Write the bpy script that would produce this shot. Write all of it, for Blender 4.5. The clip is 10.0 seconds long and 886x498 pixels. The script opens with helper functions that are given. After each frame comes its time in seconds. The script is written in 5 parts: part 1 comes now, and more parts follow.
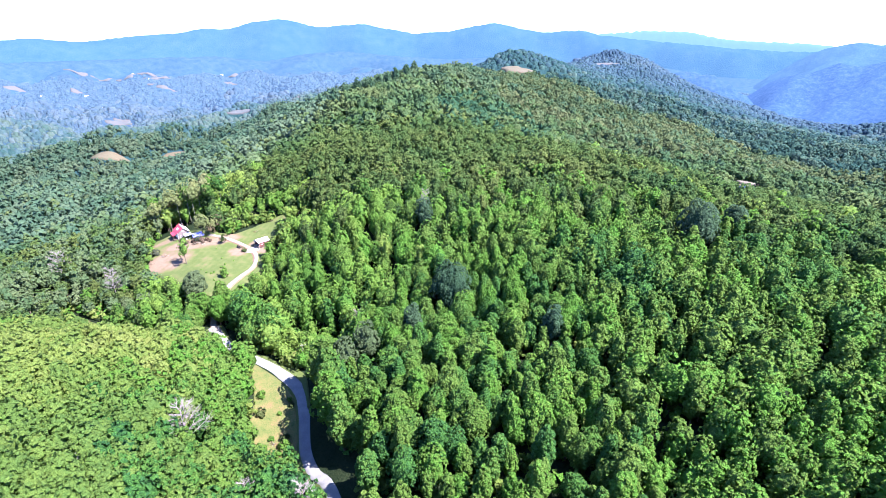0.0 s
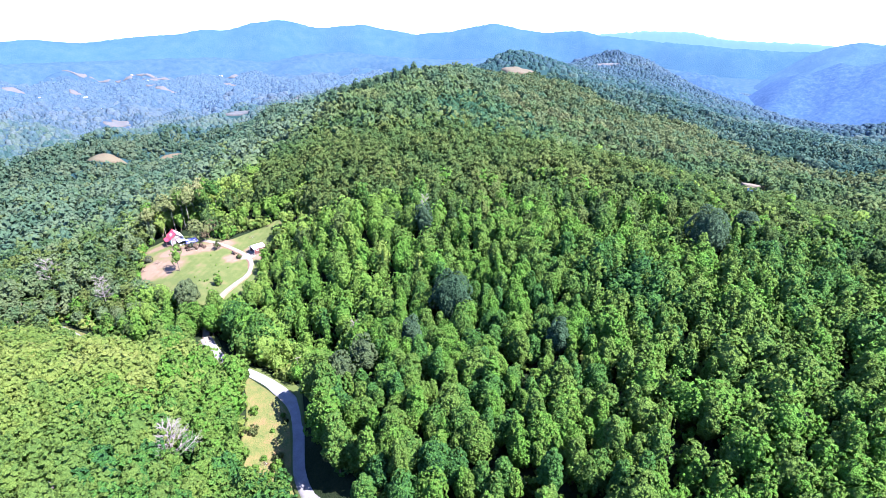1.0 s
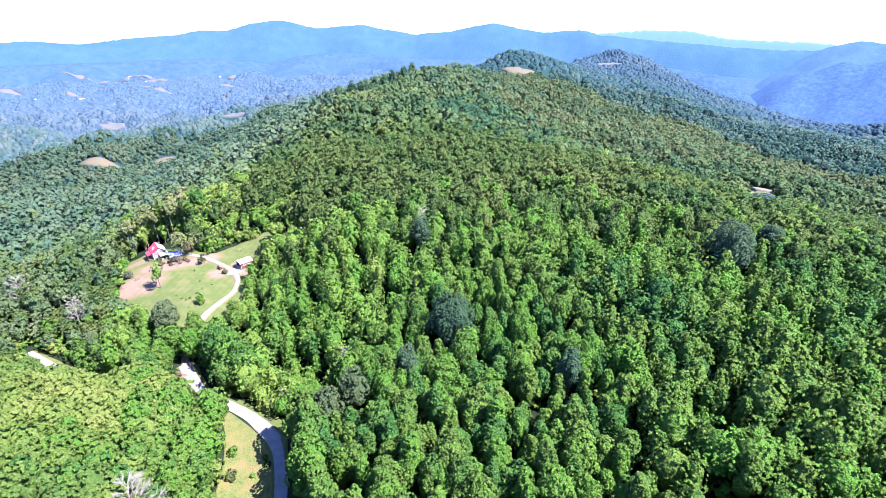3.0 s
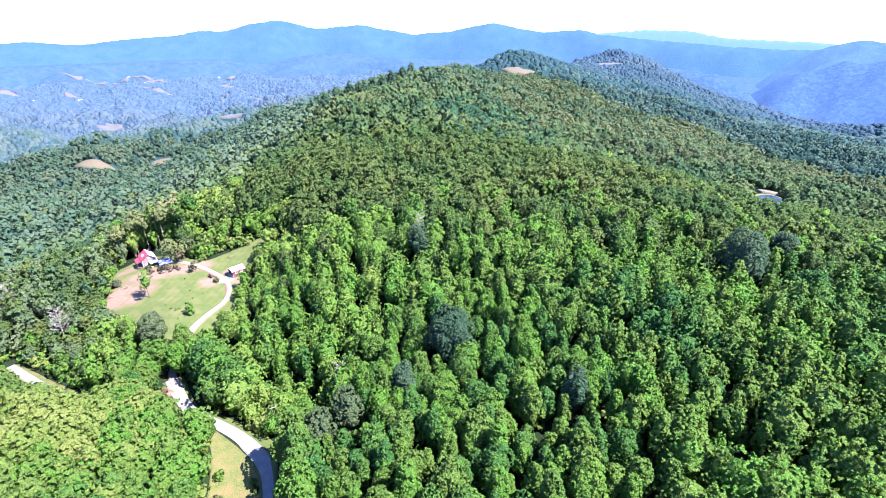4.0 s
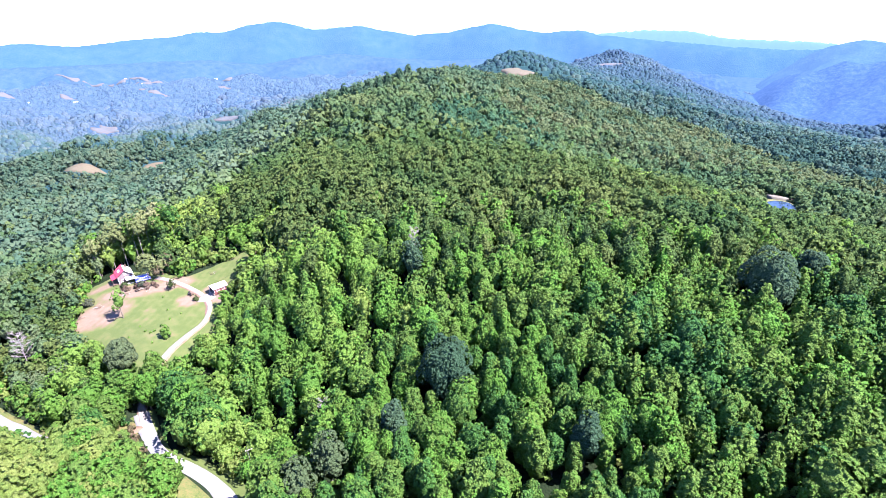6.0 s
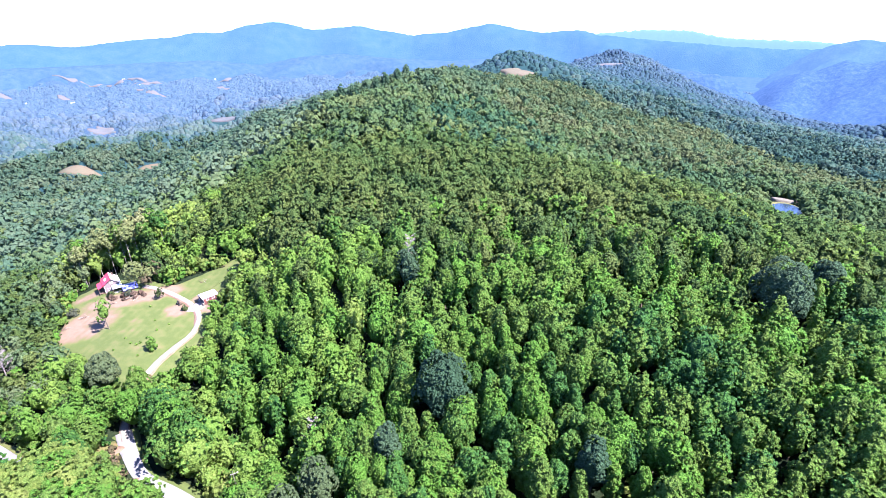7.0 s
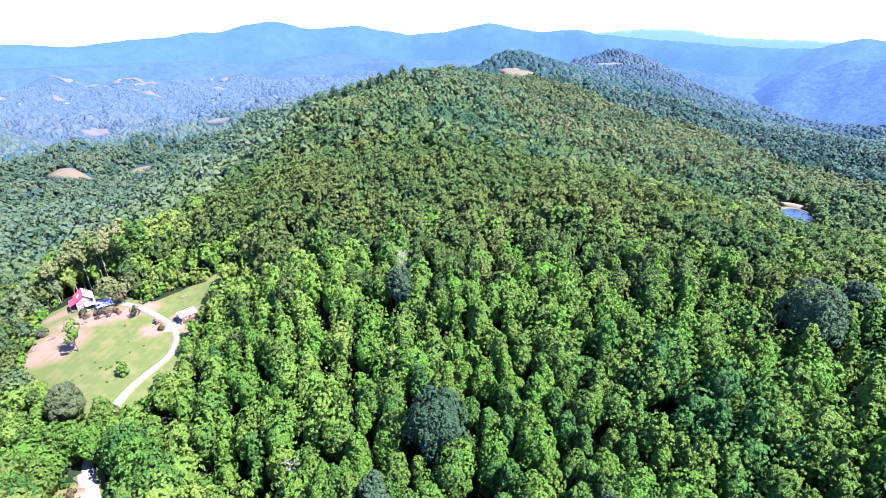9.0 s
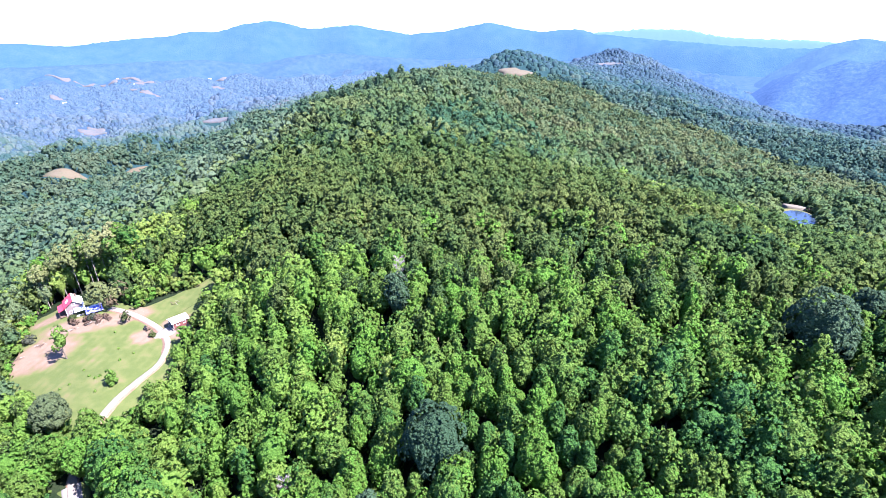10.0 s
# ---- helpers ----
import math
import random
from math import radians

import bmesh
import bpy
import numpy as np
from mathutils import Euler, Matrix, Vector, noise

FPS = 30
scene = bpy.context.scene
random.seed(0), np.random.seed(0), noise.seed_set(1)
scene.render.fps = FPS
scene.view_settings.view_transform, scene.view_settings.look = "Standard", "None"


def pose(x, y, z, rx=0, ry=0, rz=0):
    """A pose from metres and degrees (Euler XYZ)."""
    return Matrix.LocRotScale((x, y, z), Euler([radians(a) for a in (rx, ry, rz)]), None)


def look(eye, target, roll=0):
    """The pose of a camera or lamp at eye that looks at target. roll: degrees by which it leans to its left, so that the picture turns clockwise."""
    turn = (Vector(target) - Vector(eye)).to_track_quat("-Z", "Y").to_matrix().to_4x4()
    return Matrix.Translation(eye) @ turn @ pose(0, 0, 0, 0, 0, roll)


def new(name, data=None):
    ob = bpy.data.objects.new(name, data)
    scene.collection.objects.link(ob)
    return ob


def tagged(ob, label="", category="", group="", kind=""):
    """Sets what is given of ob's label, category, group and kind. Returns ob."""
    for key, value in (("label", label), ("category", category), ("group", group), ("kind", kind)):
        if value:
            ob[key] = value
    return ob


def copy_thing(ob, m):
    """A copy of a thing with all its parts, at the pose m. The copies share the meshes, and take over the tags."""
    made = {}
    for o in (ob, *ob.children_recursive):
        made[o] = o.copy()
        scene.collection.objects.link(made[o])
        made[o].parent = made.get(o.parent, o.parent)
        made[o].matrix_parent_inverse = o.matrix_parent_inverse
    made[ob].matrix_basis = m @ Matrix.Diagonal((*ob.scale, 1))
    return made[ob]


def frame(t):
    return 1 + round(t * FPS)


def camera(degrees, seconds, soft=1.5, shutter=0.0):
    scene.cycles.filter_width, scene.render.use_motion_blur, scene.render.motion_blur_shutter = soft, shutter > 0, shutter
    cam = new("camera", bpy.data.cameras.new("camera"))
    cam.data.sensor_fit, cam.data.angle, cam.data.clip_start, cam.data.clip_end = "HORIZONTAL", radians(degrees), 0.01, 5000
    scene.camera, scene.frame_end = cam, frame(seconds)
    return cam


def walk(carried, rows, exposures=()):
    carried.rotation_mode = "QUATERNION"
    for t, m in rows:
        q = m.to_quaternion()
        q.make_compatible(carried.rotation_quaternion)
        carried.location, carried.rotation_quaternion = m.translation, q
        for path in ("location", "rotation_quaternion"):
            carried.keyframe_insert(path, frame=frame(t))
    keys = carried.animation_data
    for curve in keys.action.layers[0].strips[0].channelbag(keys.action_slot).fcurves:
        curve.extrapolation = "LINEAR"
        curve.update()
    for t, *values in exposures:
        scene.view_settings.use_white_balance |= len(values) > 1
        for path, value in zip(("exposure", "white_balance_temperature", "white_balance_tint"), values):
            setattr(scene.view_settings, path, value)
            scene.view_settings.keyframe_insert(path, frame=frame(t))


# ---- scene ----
cam = camera(85.6, 10.0, soft=0.5)
METRES, EYE, TILT, LEAN, TURN = 70.0, 110.0, -23.5, 0.0, 0.0
ROWS = [
    (0.0, 0.0, 0.0, 0.0, 0.0, 0.0, -0.0),
    (0.5, -0.0007, 0.0378, 0.0165, 0.0, 0.06, 0.02),
    (1.0, -0.0005, 0.0864, 0.0382, 0.01, 0.06, 0.08),
    (1.5, 0.0006, 0.1358, 0.06, 0.03, 0.04, 0.15),
    (2.0, 0.0017, 0.1852, 0.0828, 0.03, 0.05, 0.2),
    (2.5, 0.0042, 0.2353, 0.1054, 0.03, 0.05, 0.23),
    (4.0, 0.0141, 0.3877, 0.1707, 0.04, 0.06, 0.39),
    (4.5, 0.0181, 0.4379, 0.1914, 0.03, 0.11, 0.42),
    (5.0, 0.024, 0.488, 0.2131, 0.04, 0.09, 0.45),
    (5.5, 0.0291, 0.5368, 0.2346, 0.03, 0.13, 0.5),
    (7.0, 0.045, 0.6793, 0.2967, -0.06, 0.13, 0.64),
    (7.5, 0.0505, 0.7249, 0.3165, -0.09, 0.11, 0.67),
    (8.0, 0.0538, 0.7678, 0.3347, -0.16, 0.11, 0.7),
    (8.5, 0.0589, 0.8117, 0.3541, -0.17, 0.09, 0.74),
    (9.0, 0.0633, 0.8544, 0.3732, -0.2, 0.08, 0.76),
    (9.5, 0.0673, 0.8971, 0.3909, -0.25, 0.09, 0.76),
    (10.0, 0.0689, 0.9138, 0.3985, -0.3, 0.04, 0.75),
]
walk(cam, [(t, pose(0, 0, EYE, TILT, LEAN, TURN) @ pose(METRES * x, METRES * y, METRES * z, 90 + pitch, roll, yaw)) for t, x, y, z, yaw, pitch, roll in ROWS], [(0.0, 2.55, 5930.0, 20.0), (2.0, 2.55, 5930.0, 22.0), (5.0, 2.55, 5930.0, 24.0), (10.0, 2.55, 5930.0, 25.0)])


# ---- world and sun ----
SUN_DIR = Vector((0.55, -0.20, 0.81)).normalized()      # towards the sun
world = bpy.data.worlds.new("sky")
scene.world = world
world.use_nodes = True
wn = world.node_tree.nodes
sky = wn.new("ShaderNodeTexSky")
sky.sky_type = "NISHITA"
sky.sun_disc = False
sky.sun_elevation = math.asin(SUN_DIR.z)
sky.sun_rotation = math.atan2(SUN_DIR.x, SUN_DIR.y)
sky.air_density, sky.dust_density, sky.ozone_density = 1.0, 0.3, 5.0
deep = wn.new("ShaderNodeVectorMath")       # a clear deep-blue summer sky
deep.operation = "MULTIPLY"
deep.inputs[1].default_value = (0.80, 0.92, 1.28)
world.node_tree.links.new(sky.outputs[0], deep.inputs[0])
world.node_tree.links.new(deep.outputs[0], wn["Background"].inputs[0])
wn["Background"].inputs[1].default_value = 0.078
sun = new("sun", bpy.data.lights.new("sun", "SUN"))
sun.data.energy, sun.data.angle, sun.data.color = 5.0, radians(0.53), (1.0, 0.95, 0.88)
sun.matrix_world = look(SUN_DIR * 400, (0, 0, 0))
tagged(sun, kind="structure")


# ---- materials ----
def material(name, colours, rough=0.8, scale=1.0, fine=8.0, bump=0.3, vary="", glow=None, gloss=0.3, leafy=0.0):
    """Two to four base colours mixed by broad and fine noise in metres; vary: 'object', 'attribute' or '' sets
    what shifts the tone from piece to piece."""
    m = bpy.data.materials.new(name)
    m.use_nodes = True
    n, l = m.node_tree.nodes, m.node_tree.links
    b = n["Principled BSDF"]
    geo = n.new("ShaderNodeNewGeometry")
    broad, grain = n.new("ShaderNodeTexNoise"), n.new("ShaderNodeTexNoise")
    broad.inputs["Scale"].default_value, grain.inputs["Scale"].default_value = 1.0 / scale, fine / scale
    broad.inputs["Detail"].default_value, grain.inputs["Detail"].default_value = 3, 5
    for t in (broad, grain):
        l.new(geo.outputs["Position"], t.inputs["Vector"])
    add = n.new("ShaderNodeMath")
    add.operation = "MULTIPLY_ADD"
    l.new(grain.outputs[0], add.inputs[0])
    add.inputs[1].default_value = 0.5
    half = n.new("ShaderNodeMath")
    half.operation = "MULTIPLY"
    half.inputs[1].default_value = 0.5
    l.new(broad.outputs[0], half.inputs[0])
    l.new(half.outputs[0], add.inputs[2])
    fac = add
    if vary:
        src = n.new("ShaderNodeObjectInfo") if vary == "object" else n.new("ShaderNodeAttribute")
        if vary != "object":
            src.attribute_name = "tint"
        out = src.outputs["Random"] if vary == "object" else src.outputs["Fac"]
        shift = n.new("ShaderNodeMath")
        shift.operation = "MULTIPLY_ADD"
        l.new(out, shift.inputs[0])
        shift.inputs[1].default_value = 0.7
        low = n.new("ShaderNodeMath")
        low.operation = "MULTIPLY_ADD"
        low.inputs[1].default_value, low.inputs[2].default_value = 0.6, -0.17
        l.new(fac.outputs[0], low.inputs[0])
        l.new(low.outputs[0], shift.inputs[2])
        fac = shift
    ramp = n.new("ShaderNodeValToRGB")
    e = ramp.color_ramp.elements
    lo, hi = (0.1, 0.9) if vary else (0.32, 0.68)
    e[0].position, e[0].color = lo, (*colours[0], 1)
    e[1].position, e[1].color = hi, (*colours[-1], 1)
    for i, c in enumerate(colours[1:-1]):
        k = e.new(lo + (hi - lo) * (i + 1) / (len(colours) - 1))
        k.color = (*c, 1)
    l.new(fac.outputs[0], ramp.inputs[0])
    l.new(ramp.outputs[0], b.inputs["Base Color"])
    b.inputs["Roughness"].default_value = rough
    b.inputs["Specular IOR Level"].default_value = gloss
    if bump:
        bp = n.new("ShaderNodeBump")
        bp.inputs["Strength"].default_value = bump
        bp.inputs["Distance"].default_value = scale * 0.1
        l.new(grain.outputs[0], bp.inputs["Height"])
        l.new(bp.outputs[0], b.inputs["Normal"])
    if leafy:
        tr = n.new("ShaderNodeBsdfTranslucent")
        l.new(ramp.outputs[0], tr.inputs["Color"])
        mix = n.new("ShaderNodeMixShader")
        mix.inputs[0].default_value = leafy
        l.new(b.outputs[0], mix.inputs[1])
        l.new(tr.outputs[0], mix.inputs[2])
        l.new(mix.outputs[0], n["Material Output"].inputs[0])
    if glow:
        b.inputs["Emission Color"].default_value = (*glow[0], 1)
        b.inputs["Emission Strength"].default_value = glow[1]
    return m


def foliage(name, colours, cell, vary, leafy=0.28, rough=0.6, strength=0.7, grainy=0.55):
    """Leaves in sprays: each spray is a small dome of its own tone, broken by finer leaf grain; shade in the gaps
    between sprays is painted into the colour.
    """
    m = bpy.data.materials.new(name)
    m.use_nodes = True
    n, l = m.node_tree.nodes, m.node_tree.links
    b = n["Principled BSDF"]
    geo = n.new("ShaderNodeNewGeometry")
    wob = n.new("ShaderNodeTexNoise")
    wob.inputs["Scale"].default_value, wob.inputs["Detail"].default_value = 1.6 / cell, 2
    l.new(geo.outputs["Position"], wob.inputs["Vector"])
    shift = n.new("ShaderNodeVectorMath")
    shift.operation = "MULTIPLY_ADD"
    l.new(wob.outputs["Color"], shift.inputs[0])
    shift.inputs[1].default_value = (cell * 0.9,) * 3
    l.new(geo.outputs["Position"], shift.inputs[2])
    vor = n.new("ShaderNodeTexVoronoi")
    vor.inputs["Scale"].default_value = 1.0 / cell
    l.new(shift.outputs[0], vor.inputs["Vector"])
    grain = n.new("ShaderNodeTexNoise")
    grain.inputs["Scale"].default_value, grain.inputs["Detail"].default_value = 3.2 / cell, 3
    l.new(geo.outputs["Position"], grain.inputs["Vector"])

    def calc(op, a, k, c):
        t = n.new("ShaderNodeMath")
        t.operation = op
        for i, v in enumerate((a, k, c)):
            if isinstance(v, (int, float)):
                t.inputs[i].default_value = v
            else:
                l.new(v, t.inputs[i])
        return t.outputs[0]
    src = n.new("ShaderNodeObjectInfo") if vary == "object" else n.new("ShaderNodeAttribute")
    if vary != "object":
        src.attribute_name = "tint"
    tone = src.outputs["Random"] if vary == "object" else src.outputs["Fac"]
    fac = calc("MULTIPLY_ADD", tone, 0.66, calc("MULTIPLY_ADD", geo.outputs["Random Per Island"], 0.2, calc("MULTIPLY_ADD", grain.outputs[0], 0.5, -0.18)))
    ramp = n.new("ShaderNodeValToRGB")
    e = ramp.color_ramp.elements
    e[0].position, e[0].color = 0.06, (*colours[0], 1)
    e[1].position, e[1].color = 0.94, (*colours[-1], 1)
    for i, c in enumerate(colours[1:-1]):
        e.new(0.06 + 0.88 * (i + 1) / (len(colours) - 1)).color = (*c, 1)
    l.new(fac, ramp.inputs[0])
    def spread(value, lo, hi, a, b):
        t = n.new("ShaderNodeMapRange")
        for i, k in enumerate((lo, hi, a, b)):
            t.inputs[i + 1].default_value = k
        l.new(value, t.inputs[0])
        return t.outputs[0]
    # painted shade between sprays, times the random leaf grain
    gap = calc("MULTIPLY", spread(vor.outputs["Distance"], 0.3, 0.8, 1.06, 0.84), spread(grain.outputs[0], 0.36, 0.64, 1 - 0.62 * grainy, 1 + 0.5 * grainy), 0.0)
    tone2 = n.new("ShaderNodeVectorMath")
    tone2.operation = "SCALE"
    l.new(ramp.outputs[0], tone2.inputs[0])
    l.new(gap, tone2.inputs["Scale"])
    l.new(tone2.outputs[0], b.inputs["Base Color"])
    b.inputs["Roughness"].default_value = rough
    b.inputs["Specular IOR Level"].default_value = 0.06
    bp = n.new("ShaderNodeBump")
    bp.inputs["Strength"].default_value = strength
    bp.inputs["Distance"].default_value = cell * 2.2
    l.new(calc("MULTIPLY_ADD", calc("MULTIPLY", vor.outputs["Distance"], vor.outputs["Distance"], 0.0), -1.0, calc("MULTIPLY", grain.outputs[0], 0.7, 0.0)), bp.inputs["Height"])
    l.new(bp.outputs[0], b.inputs["Normal"])
    if leafy:
        tr = n.new("ShaderNodeBsdfTranslucent")
        l.new(ramp.outputs[0], tr.inputs["Color"])
        l.new(bp.outputs[0], tr.inputs["Normal"])
        mix = n.new("ShaderNodeMixShader")
        mix.inputs[0].default_value = leafy
        l.new(b.outputs[0], mix.inputs[1])
        l.new(tr.outputs[0], mix.inputs[2])
        l.new(mix.outputs[0], n["Material Output"].inputs[0])
    return m


GREENS = [(0.029, 0.094, 0.033), (0.056, 0.150, 0.029), (0.105, 0.171, 0.034), (0.071, 0.196, 0.026), (0.130, 0.200, 0.039)]
# yellow-green of the west hill, lightened too because its slope faces the sun
BRIGHT = [(0.096, 0.180, 0.044), (0.150, 0.238, 0.052), (0.205, 0.272, 0.066), (0.255, 0.298, 0.086)]
M = {
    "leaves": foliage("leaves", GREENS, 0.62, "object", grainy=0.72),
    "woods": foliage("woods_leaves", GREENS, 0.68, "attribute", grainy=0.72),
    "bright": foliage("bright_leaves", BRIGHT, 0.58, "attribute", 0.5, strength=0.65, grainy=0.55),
    # lush green, lightened further in the colour for trees standing in sun
    "sunlit_green": foliage("sunlit_leaves", [(0.068, 0.170, 0.032), (0.116, 0.240, 0.040), (0.169, 0.276, 0.054), (0.221, 0.294, 0.071)], 0.62, "attribute", 0.5, strength=0.55, grainy=0.65),
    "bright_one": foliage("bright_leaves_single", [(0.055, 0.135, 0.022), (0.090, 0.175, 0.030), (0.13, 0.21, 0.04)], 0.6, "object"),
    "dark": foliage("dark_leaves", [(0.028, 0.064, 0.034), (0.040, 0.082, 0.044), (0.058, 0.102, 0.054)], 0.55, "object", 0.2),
    # haze painted into the farthest woods as blue-grey leaves
    "far": foliage("haze_blue_woods", [(0.028, 0.050, 0.066), (0.038, 0.062, 0.076), (0.052, 0.074, 0.086)], 8.0, "attribute", 0.0, 0.95, grainy=0.4),
    "bark": material("bark", [(0.07, 0.055, 0.04), (0.16, 0.13, 0.10)], 0.9, 0.5, 6, 0.6),
    # leaf litter painted far darker than its own brown, for shade under trees
    "floor": material("shaded_woodland_floor", [(0.008, 0.016, 0.008), (0.014, 0.022, 0.011), (0.022, 0.028, 0.014)], 0.95, 4, 8, 0.8, gloss=0.0),
    "gravel": material("gravel", [(0.145, 0.122, 0.104), (0.185, 0.160, 0.138), (0.235, 0.205, 0.178)], 0.95, 1.5, 10, 0.5),
    "asphalt": material("pale_asphalt", [(0.118, 0.114, 0.116), (0.155, 0.150, 0.152), (0.200, 0.194, 0.192)], 0.9, 2.5, 10, 0.3),
    "grass": material("mown_grass", [(0.032, 0.052, 0.013), (0.052, 0.066, 0.019), (0.076, 0.073, 0.027), (0.116, 0.084, 0.044)], 0.9, 6, 9, 0.5),
    "verge": material("rough_meadow", [(0.034, 0.058, 0.012), (0.070, 0.086, 0.021), (0.106, 0.094, 0.031), (0.140, 0.084, 0.046)], 0.9, 3.0, 8, 1.0),
    "dirt": material("bare_dirt", [(0.105, 0.062, 0.040), (0.150, 0.094, 0.063), (0.19, 0.130, 0.092)], 0.95, 3, 8, 0.5),
    "hay": material("dry_field", [(0.076, 0.062, 0.038), (0.090, 0.074, 0.047), (0.060, 0.064, 0.034)], 0.95, 14, 6, 0.4),
    "red": material("red_metal_roof", [(0.42, 0.035, 0.06), (0.50, 0.05, 0.08)], 0.45, 1, 6, 0.1),
    "tin": material("pale_metal_roof", [(0.60, 0.58, 0.57), (0.72, 0.70, 0.68)], 0.4, 1.5, 6, 0.1),
    "white": material("white_siding", [(0.62, 0.60, 0.58), (0.72, 0.70, 0.68)], 0.7, 1, 8, 0.1),
    "wood": material("weathered_boards", [(0.07, 0.045, 0.034), (0.12, 0.08, 0.058)], 0.85, 0.8, 8, 0.3),
    "black": material("dark_opening", [(0.012, 0.012, 0.014), (0.02, 0.02, 0.022)], 0.7, 1, 8, 0.1),
    "blue": material("blue_tarpaulin", [(0.10, 0.11, 0.34), (0.15, 0.16, 0.44)], 0.5, 1, 8, 0.2),
    "water": material("pond_water", [(0.018, 0.030, 0.050), (0.022, 0.036, 0.058)], 0.12, 4, 8, 0.1, gloss=0.35),
    "dead": material("bleached_branches", [(0.17, 0.145, 0.14), (0.25, 0.215, 0.21)], 0.9, 0.6, 6, 0.4),
}
# woods by distance: haze is painted into the leaves, bluer and paler towards the valley
HAZE_TONES = [(300, [(0.032, 0.078, 0.030), (0.068, 0.120, 0.034), (0.114, 0.150, 0.043)]), (600, [(0.036, 0.080, 0.056), (0.064, 0.110, 0.062), (0.102, 0.134, 0.072)]),
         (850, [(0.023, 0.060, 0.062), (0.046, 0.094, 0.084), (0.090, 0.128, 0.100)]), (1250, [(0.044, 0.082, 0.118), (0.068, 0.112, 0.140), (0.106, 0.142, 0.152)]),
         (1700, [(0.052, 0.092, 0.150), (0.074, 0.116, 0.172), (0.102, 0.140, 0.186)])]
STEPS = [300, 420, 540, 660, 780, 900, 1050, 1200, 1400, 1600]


def woods_haze_tone(d):
    cols = [tuple(float(np.interp(d, [t[0] for t in HAZE_TONES], [t[1][k][c] for t in HAZE_TONES])) for c in range(3)) for k in range(3)]
    return foliage("woods_haze_tone", cols, max(0.75, d / 400), "attribute", 0.3 if d < 500 else 0.4, 0.85, float(np.interp(d, [300, 800], [0.7, 0.15])), float(np.interp(d, [300, 500, 900], [0.7, 0.6, 0.4])))


ZONE = [woods_haze_tone(d) for d in STEPS]
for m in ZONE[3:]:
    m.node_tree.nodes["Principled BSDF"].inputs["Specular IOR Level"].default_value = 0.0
# blue glow added to the farthest woods in place of haze
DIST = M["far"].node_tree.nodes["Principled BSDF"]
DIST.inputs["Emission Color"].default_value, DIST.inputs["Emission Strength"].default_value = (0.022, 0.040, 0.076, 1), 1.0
# paler leaves that carry the west valley's haze in their colour
M["pale_haze_woods"] = foliage("haze_pale_valley_leaves", [(0.058, 0.112, 0.054), (0.088, 0.142, 0.064), (0.124, 0.164, 0.078)], 1.2, "attribute", 0.4, 0.85, 0.3, 0.3)
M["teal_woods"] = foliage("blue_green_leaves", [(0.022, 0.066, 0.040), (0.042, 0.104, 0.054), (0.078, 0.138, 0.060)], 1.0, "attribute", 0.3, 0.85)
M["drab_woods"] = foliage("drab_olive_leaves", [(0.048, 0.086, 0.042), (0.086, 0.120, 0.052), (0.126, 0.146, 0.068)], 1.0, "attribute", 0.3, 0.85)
# the same valley haze, painted greyer for woods farther off
M["haze_woods"] = foliage("haze_grey_valley_leaves", [(0.044, 0.096, 0.062), (0.070, 0.124, 0.076), (0.102, 0.146, 0.088)], 1.6, "attribute", 0.4, 0.85, 0.35, 0.3)
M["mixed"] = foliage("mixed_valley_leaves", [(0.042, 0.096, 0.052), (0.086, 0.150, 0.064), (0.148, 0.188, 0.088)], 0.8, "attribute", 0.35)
M["yard"] = foliage("yard_leaves", [(0.085, 0.175, 0.030), (0.115, 0.205, 0.040), (0.14, 0.22, 0.05)], 0.5, "object", 0.25)
M["grey_dark"] = foliage("grey_dark_leaves", [(0.036, 0.066, 0.028), (0.056, 0.086, 0.038), (0.085, 0.112, 0.052)], 0.5, "object", 0.1)
# haze painted into the straw colour of the farther fields
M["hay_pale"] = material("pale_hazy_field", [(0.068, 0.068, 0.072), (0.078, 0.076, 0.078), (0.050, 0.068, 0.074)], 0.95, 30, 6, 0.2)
M["lawn"] = material("worn_lawn", [(0.052, 0.072, 0.016), (0.068, 0.084, 0.022), (0.086, 0.088, 0.030), (0.106, 0.084, 0.044), (0.126, 0.088, 0.058), (0.150, 0.108, 0.076)], 0.9, 1.5, 6, 0.6, vary="attribute")
M["sand"] = material("pale_sand", [(0.098, 0.086, 0.066), (0.125, 0.110, 0.086)], 0.95, 4, 8, 0.4)
M["olive_pale"] = foliage("pale_olive_leaves", [(0.130, 0.165, 0.062), (0.180, 0.205, 0.080), (0.225, 0.235, 0.105)], 0.5, "object")
M["tan"] = foliage("tan_leaves", [(0.095, 0.085, 0.045), (0.13, 0.105, 0.06), (0.16, 0.125, 0.08)], 0.45, "object")
M["brown"] = foliage("brown_leaves", [(0.060, 0.040, 0.030), (0.095, 0.064, 0.048), (0.130, 0.092, 0.068)], 0.4, "object", 0.1)
M["siding"] = material("weathered_siding", [(0.13, 0.10, 0.10), (0.19, 0.15, 0.15)], 0.8, 0.8, 8, 0.2)
M["barn"] = material("red_brown_boards", [(0.10, 0.035, 0.034), (0.16, 0.06, 0.055)], 0.8, 0.8, 8, 0.2)
M["olive"] = foliage("olive_leaves", [(0.045, 0.070, 0.025), (0.075, 0.100, 0.035), (0.11, 0.125, 0.05)], 0.5, "object")
M["grey_green"] = foliage("grey_green_leaves", [(0.055, 0.068, 0.045), (0.08, 0.09, 0.06), (0.11, 0.105, 0.08)], 0.5, "object")
